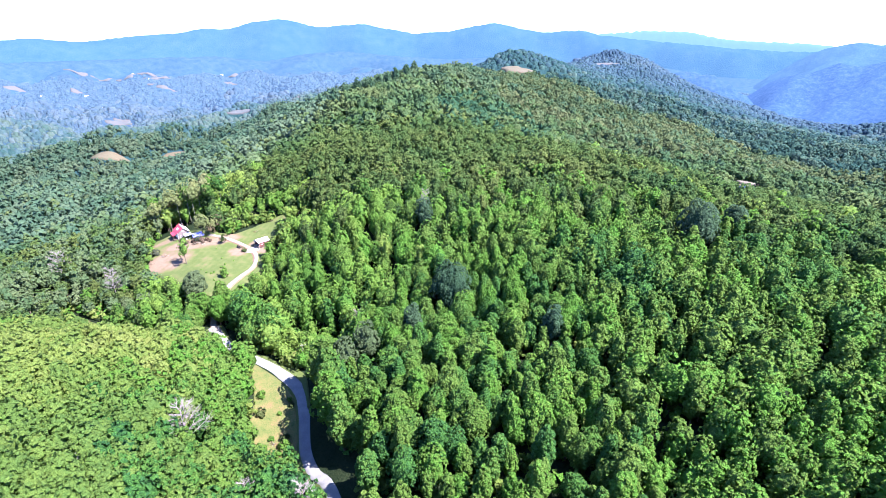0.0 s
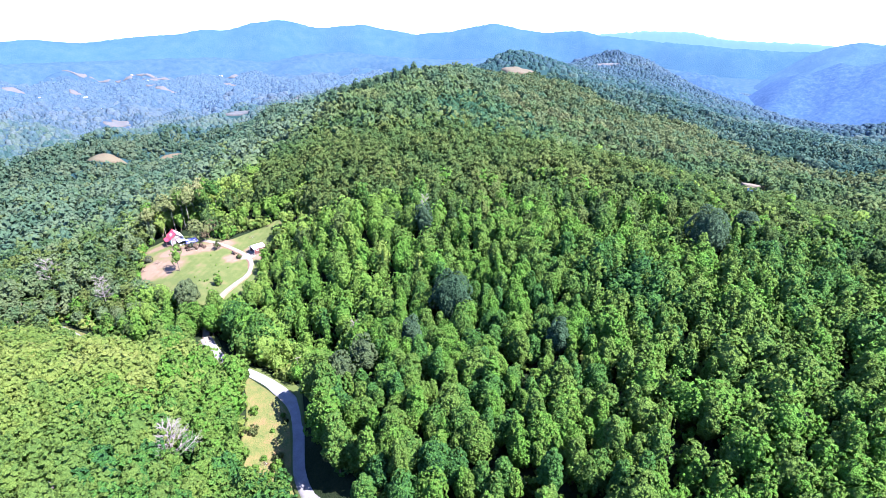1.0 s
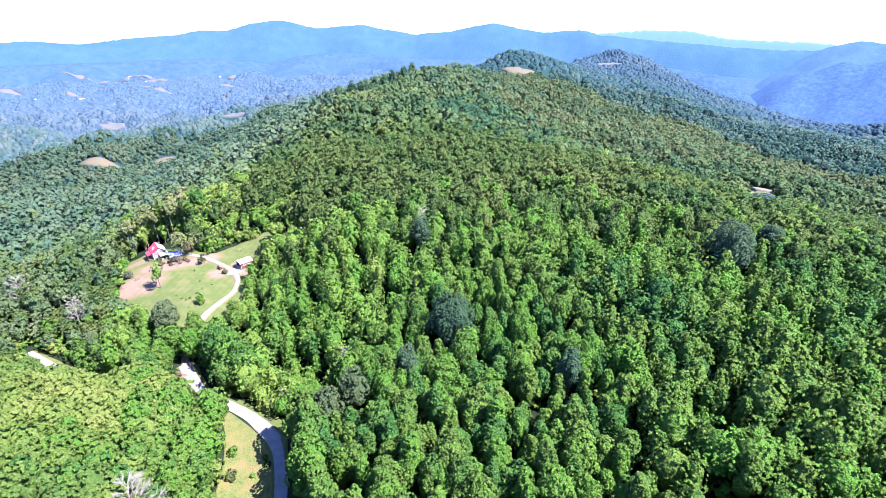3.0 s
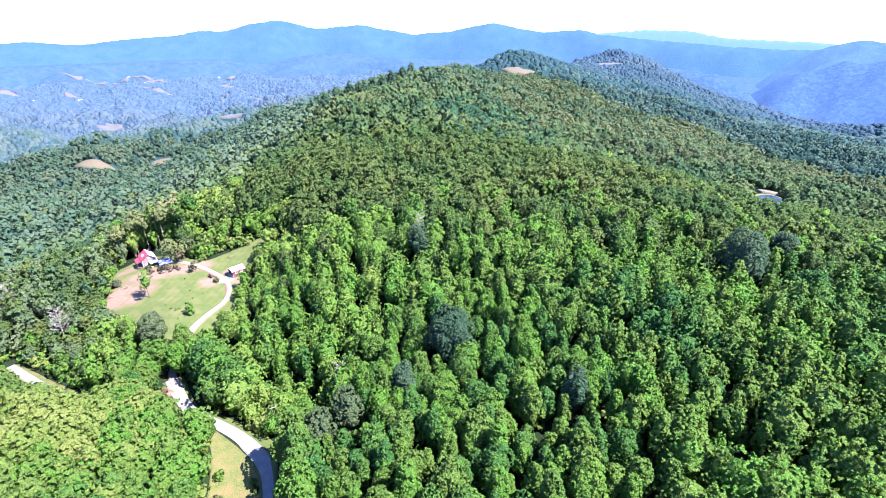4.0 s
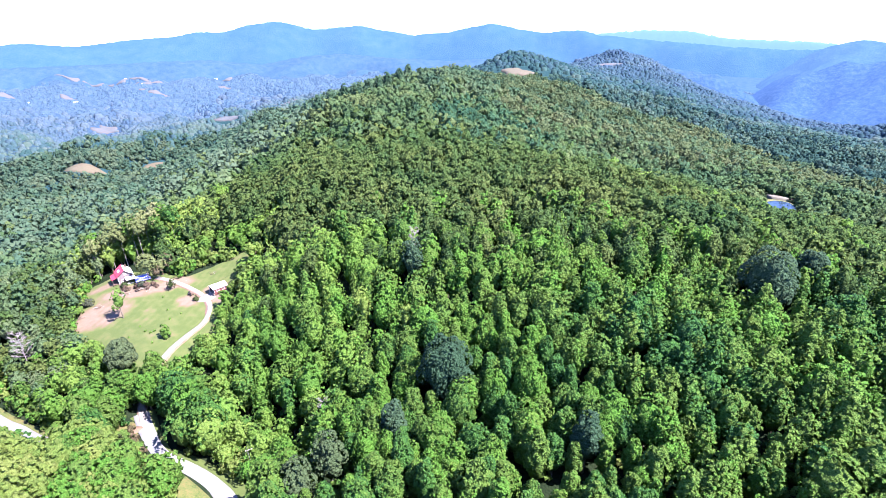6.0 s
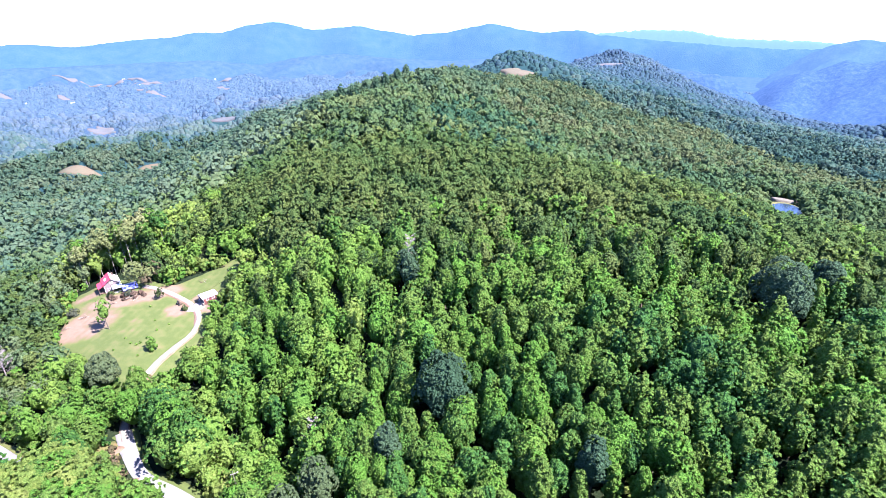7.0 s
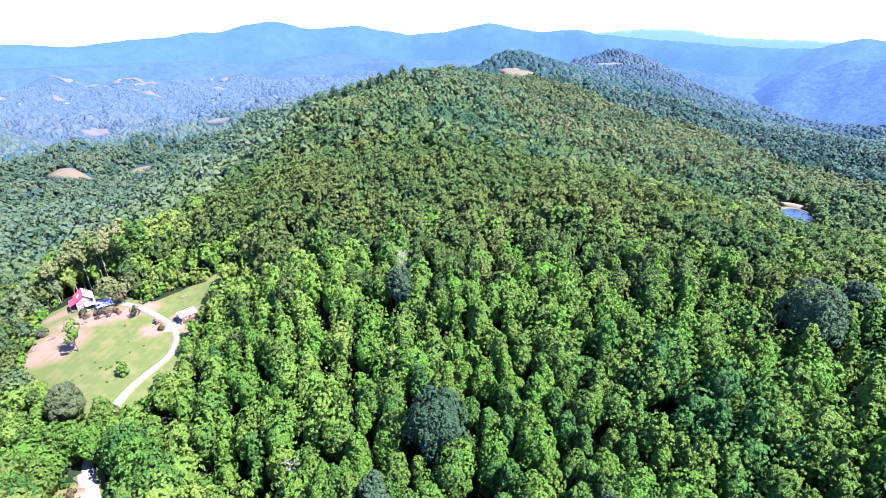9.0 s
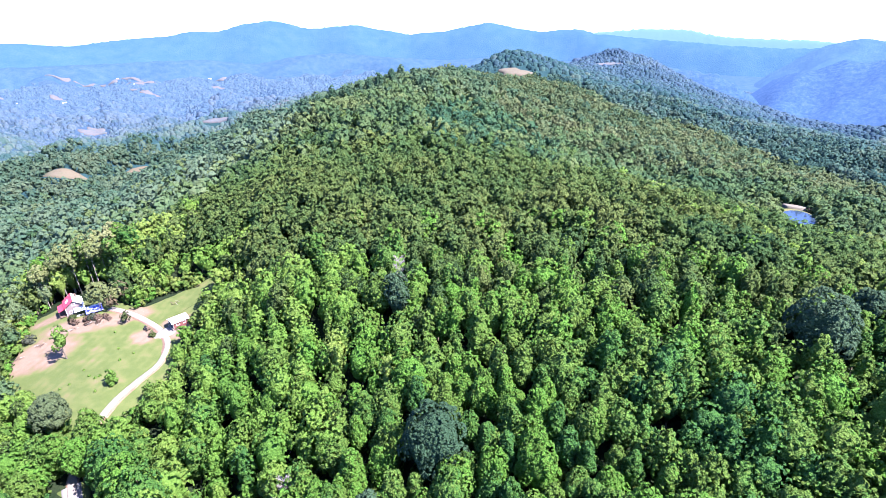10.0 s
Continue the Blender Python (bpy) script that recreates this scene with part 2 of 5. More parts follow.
M["pale_bark"] = material("pale_bark", [(0.16, 0.14, 0.12), (0.25, 0.23, 0.20)], 0.9, 0.5, 6, 0.5)
# far ranges: haze is painted into their colours and their glow
M["range_1"] = material("haze_blue_foothills", [(0.008, 0.022, 0.034), (0.018, 0.036, 0.050), (0.032, 0.050, 0.062)], 1.0, 30, 6, 0.9, glow=((0.022, 0.044, 0.085), 1.0))
M["range_2"] = material("haze_blue_mountains", [(0.010, 0.026, 0.042), (0.016, 0.034, 0.050), (0.024, 0.042, 0.057)], 1.0, 70, 8, 0.8, glow=((0.024, 0.056, 0.104), 1.0))
M["range_3"] = material("haze_pale_mountains", [(0.02, 0.04, 0.05), (0.025, 0.045, 0.058)], 1.0, 200, 6, 0.2, glow=((0.068, 0.125, 0.165), 1.0))
M["range_r"] = material("haze_violet_mountain", [(0.004, 0.014, 0.030), (0.015, 0.032, 0.055), (0.038, 0.058, 0.080)], 1.0, 14, 4, 1.0, glow=((0.022, 0.044, 0.104), 1.0))
M["range_v"] = material("haze_pale_violet_mountain", [(0.008, 0.022, 0.038), (0.016, 0.034, 0.052), (0.028, 0.048, 0.066)], 1.0, 40, 5, 0.9, glow=((0.030, 0.060, 0.115), 1.0))
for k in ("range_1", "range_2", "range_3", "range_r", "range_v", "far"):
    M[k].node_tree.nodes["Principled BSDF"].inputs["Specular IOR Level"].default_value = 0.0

# ---- the lie of the land: ridge and valley lines, (x, y, height of the ground) ----
LINES = {
    "spine": [(10, 138, 19), (20, 165, 30), (15, 200, 36), (0, 252, 42), (-20, 330, 50), (-45, 400, 57), (-50, 480, 64), (-30, 600, 75),
              (20, 700, 72), (49, 800, 60), (131, 1000, 90), (285, 1150, 52), (442, 1350, 84), (542, 1350, 54), (601, 1300, 21), (700, 1200, -24), (778, 1100, -56)],
    "north_hills": [(67, 1000, 56), (94, 1000, 76), (18, 1000, 46), (183, 1010, 81), (244, 1030, 60), (262, 1350, 36), (335, 1350, 48), (385, 1350, 69), (11, 640, 70), (-52, 560, 70)],
    "east_spur": [(130, -20, 27), (125, 40, 29), (120, 100, 32), (105, 160, 36), (88, 200, 40), (70, 250, 41)],
    "east_crest": [(175, 120, 32), (170, 170, 31), (150, 215, 31), (131, 300, 27)],
    "foot": [(88, 84, 27), (63, 74, 22), (43, 76, 17), (0, 79, 12), (-19, 86, 12), (-30, 114, 11), (-35, 141, 9)],
    "west_flank": [(-41, 198, 29), (-85, 245, 27), (-52, 260, 42), (-70, 330, 45), (-93, 450, 58), (-123, 440, 40), (-188, 520, 24), (-251, 560, -3), (-308, 600, -30)],
    "road": [(-8, 20, 4), (-22, 62, 4), (-36, 95, 5), (-46, 126, 7), (-67, 139, 8), (-82, 151, 8), (-115, 151, 7), (-150, 146, 8)],
    "hollow": [(-56, 150, 4), (-66, 158, 5), (-73, 168, 7), (-78, 181, 10), (-77, 195, 13)],
    "homestead": [(-93, 173, 12), (-103, 191, 14), (-93, 217, 17), (-135, 223, 17), (-128, 205, 14), (-70, 226, 24)],
    "west_hill": [(-66, 85, 14), (-62, 64, 22), (-80, 70, 29), (-104, 120, 20), (-120, 55, 50), (-155, 90, 38), (-160, 165, 6)],
    "west_valley": [(-180, 300, 2), (-261, 330, -20), (-290, 290, -27), (-375, 450, -34), (-364, 512, -46), (-470, 668, -35), (-398, 708, -45), (-532, 760, -25),
                    (-600, 690, -52), (-480, 810, -46), (-664, 1000, -45), (-552, 1300, -74), (-520, 1700, -70), (-1000, 1500, -84), (-1739, 2800, -60), (-2600, 2600, -60)],
    "east_flank": [(312, 650, -2), (124, 500, 30), (156, 420, 12), (374, 560, -17), (258, 392, 4), (238, 352, 2), (203, 283, 8), (382, 400, -16),
                   (450, 300, 8), (709, 850, -50), (812, 900, -33), (950, 650, 0), (771, 1000, -64), (980, 1500, -140), (1300, 1700, -200), (2400, 2400, -150)],
    "behind": [(0, -120, 30), (250, -150, 40), (-250, -120, 45), (0, -900, 20), (-1200, 0, -30), (1200, 0, 0), (0, 2200, -40), (0, 3600, -70), (900, 3000, -80)],
}
FIELDS = [(-452, 644, 23, 9, 6), (-403, 722, 19, 8, 30), (-800, 1210, 30, 14, 0), (-385, 939, 20, 9, 0), (-331, 1123, 24, 16, 0), (122, 840, 22, 34, 0), (380, 1229, 36, 10, 0),
          (-1800, 2505, 44, 26, 0), (-1705, 2540, 40, 22, 10), (-1560, 2500, 42, 28, 0), (-1470, 2525, 46, 24, -10), (-1390, 2500, 34, 20, 0), (-1104, 2008, 34, 20, 0), (-1180, 2060, 26, 16, 0), (-1687, 1977, 34, 18, 0),
          (-1330, 2760, 56, 24, 0), (-1120, 2700, 44, 22, 0), (-1499, 3224, 70, 40, 0), (-1420, 2450, 30, 26, 0), (-1419, 1955, 26, 18, 0), (-1000, 2350, 36, 18, 0), (-1960, 2480, 40, 20, 0)]
# swells raised under the fields to show from the camera, and two crests
KNOLLS = [(fx, fy, (7.0 if fy < 1000 and a > 18 and b < 12 else 3.5), 1.6 * a) for fx, fy, a, b, t in FIELDS] + [(-600, 800, 17, 70), (-480, 810, 14, 62)]
CTRL = np.array([p for line in LINES.values() for p in line], float)


def solve_land():
    d = np.linalg.norm(CTRL[:, None, :2] - CTRL[None, :, :2], axis=2)
    n = len(CTRL)
    a = np.zeros((n + 1, n + 1))
    a[:n, :n] = -np.sqrt(d * d + 20.0 ** 2)
    a[:n, n] = a[n, :n] = 1
    return np.linalg.solve(a, np.append(CTRL[:, 2], 0))


WEIGHT = solve_land()


def waves(x, y, seed, size):
    """Smooth undulation, about -1 to 1, from a few sines."""
    r = np.random.RandomState(seed)
    out = np.zeros_like(x)
    for _ in range(7):
        a, k, p = r.uniform(0, math.tau), math.tau / (size * r.uniform(0.6, 1.7)), r.uniform(0, math.tau)
        out += np.sin((x * math.cos(a) + y * math.sin(a)) * k + p)
    return out / 3.0


def land(x, y):
    x, y = np.atleast_1d(np.asarray(x, float)), np.atleast_1d(np.asarray(y, float))
    z = np.empty_like(x)
    for i in range(0, len(x), 20000):
        s = slice(i, i + 20000)
        d2 = (x[s, None] - CTRL[:, 0]) ** 2 + (y[s, None] - CTRL[:, 1]) ** 2
        z[s] = -np.sqrt(d2 + 400.0) @ WEIGHT[:-1] + WEIGHT[-1]
    r = np.hypot(x, y - 40)
    west = np.clip((-x - 120) / 200, 0, 1)
    z += np.clip((r - 420) / 900, 0, 1) * (2 + 22 * west) * waves(x, y, 3, 420) + np.clip((r - 300) / 400, 0, 1) * (3 + 6 * west) * waves(x, y, 4, 130)
    for kx, ky, h, w in KNOLLS:
        z += h * np.exp(-((x - kx) ** 2 + (y - ky) ** 2) / (2 * w * w))
    return z


def height(x, y):
    return float(land(x, y)[0])


def mesh_of(name, verts, faces, mats=(), slots=None, smooth=False, tint=None):
    """A mesh from arrays; faces all with the same number of corners."""
    verts, faces = np.asarray(verts, np.float32), np.asarray(faces, np.int32)
    me = bpy.data.meshes.new(name)
    me.vertices.add(len(verts))
    me.vertices.foreach_set("co", verts.ravel())
    k = faces.shape[1]
    me.loops.add(faces.size)
    me.loops.foreach_set("vertex_index", faces.ravel())
    me.polygons.add(len(faces))
    me.polygons.foreach_set("loop_start", np.arange(0, faces.size, k, dtype=np.int32))
    me.update(calc_edges=True)
    for m in mats:
        me.materials.append(m)
    if slots is not None:
        me.polygons.foreach_set("material_index", np.asarray(slots, np.int32))
    me.polygons.foreach_set("use_smooth", np.full(len(faces), smooth))
    if tint is not None:
        at = me.attributes.new("tint", "FLOAT", "POINT")
        at.data.foreach_set("value", np.asarray(tint, np.float32))
    return me


def grid_faces(rows, cols, wrap=False):
    i, j = np.meshgrid(np.arange(rows - 1), np.arange(cols if wrap else cols - 1), indexing="ij")
    a, b = i * cols + j, i * cols + (j + 1) % cols
    return np.stack([a, b, b + cols, a + cols], -1).reshape(-1, 4)


# ---- ground, one sheet out to the horizon ----
front = np.radians(np.linspace(-64, 64, 240))
back = np.radians(np.linspace(64, 296, 60))[1:-1]
az = np.concatenate([front, back])
rings = np.concatenate([[0.5], np.geomspace(6, 4900, 270)])
RR, AA = np.meshgrid(rings, az, indexing="ij")
gx, gy = (RR * np.sin(AA)).ravel(), (40 + RR * np.cos(AA)).ravel()
gf = grid_faces(len(rings), len(az), True)[:, ::-1]
fr = np.hypot(gx, gy - 40)[gf[:, 0]] * (1 + 0.15 * waves(gx, gy, 9, 160)[gf[:, 0]])
# farther out the ground takes the woods' painted haze colours
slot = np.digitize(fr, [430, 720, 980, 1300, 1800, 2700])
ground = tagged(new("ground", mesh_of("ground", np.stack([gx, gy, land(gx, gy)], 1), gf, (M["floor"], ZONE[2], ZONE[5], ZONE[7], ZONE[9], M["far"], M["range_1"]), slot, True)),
                "hilly ground under woods running out into a wide valley", "ground", kind="structure")


# ---- roads, drive, lawn, fields, pond ----
def smooth_line(points, step=2.0):
    p = [Vector((*q, 0)) for q in points]
    p = [2 * p[0] - p[1]] + p + [2 * p[-1] - p[-2]]
    out = []
    for a, b, c, d in zip(p, p[1:], p[2:], p[3:]):
        k = max(2, int((c - b).length / step))
        for i in range(k):
            t = i / k
            out.append(0.5 * (2 * b + (c - a) * t + (2 * a - 5 * b + 4 * c - d) * t * t + (3 * b - a - 3 * c + d) * t ** 3))
    out.append(p[-2])
    return np.array([(v.x, v.y) for v in out])


def strip(name, points, width, mat, lift, wobble=0.25, seed=1):
    """A road: a crowned ribbon with thickness over the ground."""
    c = smooth_line(points)
    t = np.gradient(c, axis=0)
    t /= np.linalg.norm(t, axis=1)[:, None]
    nrm = np.stack([t[:, 1], -t[:, 0]], 1)
    r = np.random.RandomState(seed)
    across = np.array([-0.54, -0.5, -0.25, 0, 0.25, 0.5, 0.54])
    drop = np.array([-0.7, 0, 0.05, 0.08, 0.05, 0, -0.7])
    w = width * (1 + wobble * 0.3 * np.convolve(r.uniform(-1, 1, len(c) + 8), np.ones(9) / 5, "valid"))
    base = land(c[:, 0], c[:, 1])
    v = [np.column_stack([c + nrm * (w * a)[:, None], base + lift + d]) for a, d in zip(across, drop)]
    v = np.stack(v, 1).reshape(-1, 3)
    return new(name, mesh_of(name, v, grid_faces(len(c), len(across)), (mat,), None, True))


ROAD = [(20, -60), (6, -10), (-8, 40), (-18, 66), (-27.3, 85), (-33, 91.5), (-37.8, 100), (-41.2, 112), (-44.9, 121), (-50.8, 128.2), (-57.5, 133.3), (-65, 136.8), (-71.3, 139.0), (-76, 142.2), (-80.8, 147.4), (-85.2, 152.8), (-88.3, 156.8)]
SIDE = [(-97, 142), (-104, 144.5), (-112.5, 148), (-123, 153.6), (-132, 157.5), (-152, 168)]
DRIVE = [(-86.0, 153.8), (-88.8, 158), (-91.3, 165), (-92.5, 170), (-92.6, 175), (-92.3, 184), (-90.4, 192.4), (-88, 200), (-89.5, 209), (-96, 216.2), (-105.7, 222.0), (-114, 225.6), (-119.5, 227.4)]
tagged(strip("road_shoulder", ROAD, 5.3, M["lawn"], 0.14, 0.9, 5), "grassy gravel shoulder along the road", "shoulder", kind="structure")
tagged(strip("drive_shoulder", DRIVE, 2.9, M["dirt"], 0.26, 1.2, 6), "worn earth along the gravel drive", "shoulder", kind="structure")
tagged(strip("road", ROAD, 4.1, M["asphalt"], 0.3), "pale sun-bleached narrow country road winding through the woods", "road", kind="structure")
tagged(strip("side_road", SIDE, 2.8, M["asphalt"], 0.3, 0.3, 3), "pale side road half hidden by trees", "road", kind="structure")
tagged(strip("side_shoulder", SIDE, 5.6, M["verge"], 0.14, 0.9, 7), "grassy shoulder along the side road", "shoulder", kind="structure")
tagged(strip("driveway", DRIVE, 2.15, M["gravel"], 0.42, 0.8, 2), "pale gravel drive climbing to the house", "driveway", kind="structure")


def patch(name, outline, mat, lift, cell, label, ragged=0.0, seed=0, kind="structure", category="field"):
    """A piece of ground with its own cover, laid over the land; outline: corners in plan."""
    o = smooth_line(list(outline) + [outline[0]], max(1.0, cell))[:-1]
    cen = o.mean(0)
    rows = max(4, int(np.linalg.norm(o - cen, axis=1).max() / cell))
    r = np.random.RandomState(seed)
    edge = 1 + ragged * np.convolve(np.r_[r.uniform(-1, 1, len(o))], np.ones(3) / 3, "same")
    f = np.append(np.linspace(0, 1, rows), 1.02 if cell < 5 else 1.07)[:, None, None]
    rows += 1
    v = cen + (o - cen)[None] * edge[None, :, None] * f
    v = v.reshape(-1, 2)
    z = land(v[:, 0], v[:, 1]) + lift
    z[-len(o):] -= lift + 1.2
    return tagged(new(name, mesh_of(name, np.column_stack([v, z]), grid_faces(rows, len(o), True), (mat,), None, True)), label, category, kind=kind)


LAWN = [(-93, 168), (-86.5, 171), (-84, 184), (-82.6, 193), (-84, 205), (-85.5, 212), (-82, 219), (-84, 226), (-81, 235), (-76, 238), (-85, 240), (-100.4, 231.4), (-108.5, 227.5), (-123.5, 232), (-136, 234),
        (-148.4, 225), (-143, 213), (-138, 202), (-133, 191.5), (-121, 186), (-108, 178), (-98, 172)]
MEADOW = [(-37, 93), (-40, 101), (-43.6, 112), (-47, 121), (-54, 128), (-64, 134), (-68, 136), (-62, 126), (-58, 114), (-56, 103), (-50, 97), (-43, 93)]
VERGE = [(-39.5, 112), (-43, 122), (-47, 132), (-58, 139), (-70, 143.5), (-74, 141), (-60, 135), (-50, 129), (-44, 121)]

patch("meadow", MEADOW, M["verge"], 0.2, 2.5, "rough yellow-green roadside meadow", 0.06, 2, category="meadow")
patch("verge", VERGE, M["lawn"], 0.2, 2.5, "narrow grass verge beside the road bend", 0.04, 3, category="verge")


patch("road_bank", [(-70, 134.6), (-75, 137.6), (-80, 142.4), (-85, 149), (-89, 154), (-92.5, 152), (-89, 145), (-83, 138), (-77, 133.5), (-71, 131.8)], M["verge"], 0.18, 1.6, "rough scrubby bank along the road bend", 0.08, 4, category="bank")


def uneven(x, y, a, b, turn=0.0, seed=0):
    """The outline of a field: a rounded shape with bays and corners."""
    r = np.random.RandomState(seed)
    c, s = math.cos(radians(turn)), math.sin(radians(turn))
    k = np.arange(18) * math.tau / 18
    w = 1 + 0.22 * np.sin(2 * k + r.uniform(0, 6)) + 0.16 * np.sin(3 * k + r.uniform(0, 6)) + 0.12 * np.sin(5 * k + r.uniform(0, 6))
    return [(x + a * q * math.cos(t) * c - b * q * math.sin(t) * s, y + a * q * math.cos(t) * s + b * q * math.sin(t) * c) for t, q in zip(k, w)]


def ellipse(x, y, a, b, turn=0.0, n=14):
    c, s = math.cos(radians(turn)), math.sin(radians(turn))
    return [(x + a * math.cos(k) * c - b * math.sin(k) * s, y + a * math.cos(k) * s + b * math.sin(k) * c) for k in np.arange(n) * math.tau / n]


EARTH = [(-131, 205, 11.0, 8.0, 25), (-124, 219, 16, 4.4, 12), (-99, 212.5, 5.4, 4.0, 10), (-76, 239, 8, 5, -20), (-86.5, 215.5, 5.5, 4.4, 10), (-110, 223, 8, 4, 20), (-92, 219, 6, 3, 20), (-140, 224, 6, 3, 40)]


def bareness(x, y):
    """How far the ground is worn bare, 0 to 1, fading out over the grass."""
    out = np.zeros(len(x))
    for ex, ey, a, b, t in EARTH:
        c, s_ = math.cos(radians(t)), math.sin(radians(t))
        u, w = (x - ex) * c + (y - ey) * s_, -(x - ex) * s_ + (y - ey) * c
        out = np.maximum(out, np.clip(2.2 - 1.7 * np.hypot(u / a, w / b), 0, 1))
    return np.clip(0.10 + 0.9 * out + 0.16 * waves(x, y, 33, 7) * (1 - 0.4 * out) + 0.12 * waves(x, y, 34, 22) + 0.16 * waves(x, y, 35, 3.6), 0, 1)


lawn = patch("lawn", LAWN, M["lawn"], 0.3, 1.1, "sunlit patchy lawn worn to bare reddish earth round the house", 0.04, 1, category="lawn")
spots = np.empty(len(lawn.data.vertices) * 3, np.float32)
lawn.data.vertices.foreach_get("co", spots)
spots = spots.reshape(-1, 3).astype(float)
lawn.data.attributes.new("tint", "FLOAT", "POINT").data.foreach_set("value", bareness(spots[:, 0], spots[:, 1]).astype(np.float32))
for i, e in enumerate([(-86.6, 149.6, 2.6, 1.5, 50), (-76.5, 138.6, 2.8, 1.1, 40)]):
    patch("bare_earth", ellipse(*e), M["dirt"], 0.36 + 0.015 * i, 0.8, "bare reddish trodden earth beside the road", 0.5, 5 + i, category="earth")
for i, f in enumerate(FIELDS):
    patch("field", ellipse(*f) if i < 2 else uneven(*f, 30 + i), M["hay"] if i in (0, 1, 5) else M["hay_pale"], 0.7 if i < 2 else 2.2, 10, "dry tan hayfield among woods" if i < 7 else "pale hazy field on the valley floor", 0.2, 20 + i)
POND_AT = (234, 356.5)
POND = ellipse(*POND_AT, 17, 9.5, 55)
POND_Z = height(*POND_AT) + 2.0
po = smooth_line(POND + [POND[0]], 2.0)[:-1]
pv = np.vstack([[(*POND_AT, POND_Z)], np.column_stack([po, np.full(len(po), POND_Z)])])
pfc = [(0, 1 + i, 1 + (i + 1) % len(po)) for i in range(len(po))]
tagged(new("pond", mesh_of("pond", pv, pfc, (M["water"],))), "small still pond reflecting the pale sky", "pond", kind="structure")
rim = []
for k, z in ((0.99, POND_Z - 0.4), (1.05, POND_Z + 0.2), (1.5, None)):
    q = np.array(POND_AT) + (po - np.array(POND_AT)) * k
    rim.append(np.column_stack([q, np.full(len(q), z) if z is not None else land(q[:, 0], q[:, 1]) - 0.4]))
tagged(new("pond_bank", mesh_of("pond_bank", np.vstack(rim), grid_faces(3, len(po), True), (M["verge"],), None, True)), "grassy earth bank round the pond", "bank", kind="structure")
patch("sand_bank", ellipse(246, 378, 7.0, 2.8, -25), M["sand"], 1.8, 3, "pale sandy bank beside the pond", 0.1, 31, category="bank")


# ---- far ranges: skyline height over the horizon, by bearing ----
def mountain_range(name, bearings, heights, dist, depth, mat, rough, label, seed):
    """A range of mountains with spurs, higher in its middle than along its foot."""
    n = 260
    b = np.linspace(bearings[0], bearings[-1], n)
    top = np.interp(b, bearings, heights)
    top = np.convolve(np.pad(top, 4, "edge"), np.hanning(11)[1:-1] / np.hanning(11).sum(), "valid")
    k = np.linspace(-1, 1, 34)
    kk, bb = np.meshgrid(k, b, indexing="ij")
    d = dist + kk * depth
    x, y = d * np.sin(np.radians(bb)), d * np.cos(np.radians(bb))
    bell = np.cos(kk * math.pi / 2) ** 1.3
    spur = waves(x, y, seed, rough) * (1 - bell) * bell * 2.2 + waves(x, y, seed + 1, rough * 0.25) * 0.12 * bell * (1 - bell * 0.7)
    foot = -230
    z = foot + (np.tile(top, (len(k), 1)) - foot) * np.clip(bell + 0.35 * spur, 0, 1.0)
    z += 3.0 * waves(x, y, seed + 2, 45) * bell
    v = np.column_stack([x.ravel(), y.ravel(), z.ravel()])
    return tagged(new(name, mesh_of(name, v, grid_faces(len(k), n)[:, ::-1], (mat,), None, True)), label, "mountains", kind="structure")


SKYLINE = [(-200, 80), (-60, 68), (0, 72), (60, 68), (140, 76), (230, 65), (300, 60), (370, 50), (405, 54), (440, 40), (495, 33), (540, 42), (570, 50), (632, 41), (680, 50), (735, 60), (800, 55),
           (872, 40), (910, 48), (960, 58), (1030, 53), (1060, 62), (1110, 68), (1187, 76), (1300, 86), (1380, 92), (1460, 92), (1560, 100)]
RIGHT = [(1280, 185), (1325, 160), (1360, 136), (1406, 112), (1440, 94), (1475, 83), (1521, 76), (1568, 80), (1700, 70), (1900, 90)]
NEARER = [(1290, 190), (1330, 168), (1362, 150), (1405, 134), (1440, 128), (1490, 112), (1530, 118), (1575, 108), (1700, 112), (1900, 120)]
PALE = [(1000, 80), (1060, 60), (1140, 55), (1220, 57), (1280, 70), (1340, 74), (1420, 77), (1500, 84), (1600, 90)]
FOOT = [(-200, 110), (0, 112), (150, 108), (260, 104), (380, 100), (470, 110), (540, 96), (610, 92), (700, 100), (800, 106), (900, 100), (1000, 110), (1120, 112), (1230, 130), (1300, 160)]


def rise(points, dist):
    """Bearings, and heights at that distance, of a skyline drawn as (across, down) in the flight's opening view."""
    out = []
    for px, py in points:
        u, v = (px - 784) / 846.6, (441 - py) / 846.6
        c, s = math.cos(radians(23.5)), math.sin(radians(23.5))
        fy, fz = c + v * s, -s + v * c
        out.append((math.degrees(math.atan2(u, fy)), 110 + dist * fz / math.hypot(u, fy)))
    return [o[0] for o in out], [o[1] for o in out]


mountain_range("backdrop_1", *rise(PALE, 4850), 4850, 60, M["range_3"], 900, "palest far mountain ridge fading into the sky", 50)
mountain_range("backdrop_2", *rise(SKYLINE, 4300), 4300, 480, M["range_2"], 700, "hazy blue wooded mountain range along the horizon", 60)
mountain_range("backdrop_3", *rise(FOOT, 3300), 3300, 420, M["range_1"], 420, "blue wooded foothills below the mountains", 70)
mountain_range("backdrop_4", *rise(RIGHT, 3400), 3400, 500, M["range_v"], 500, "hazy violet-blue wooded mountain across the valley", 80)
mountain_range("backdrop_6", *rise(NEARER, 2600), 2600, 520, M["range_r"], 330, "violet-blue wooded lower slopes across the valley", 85)
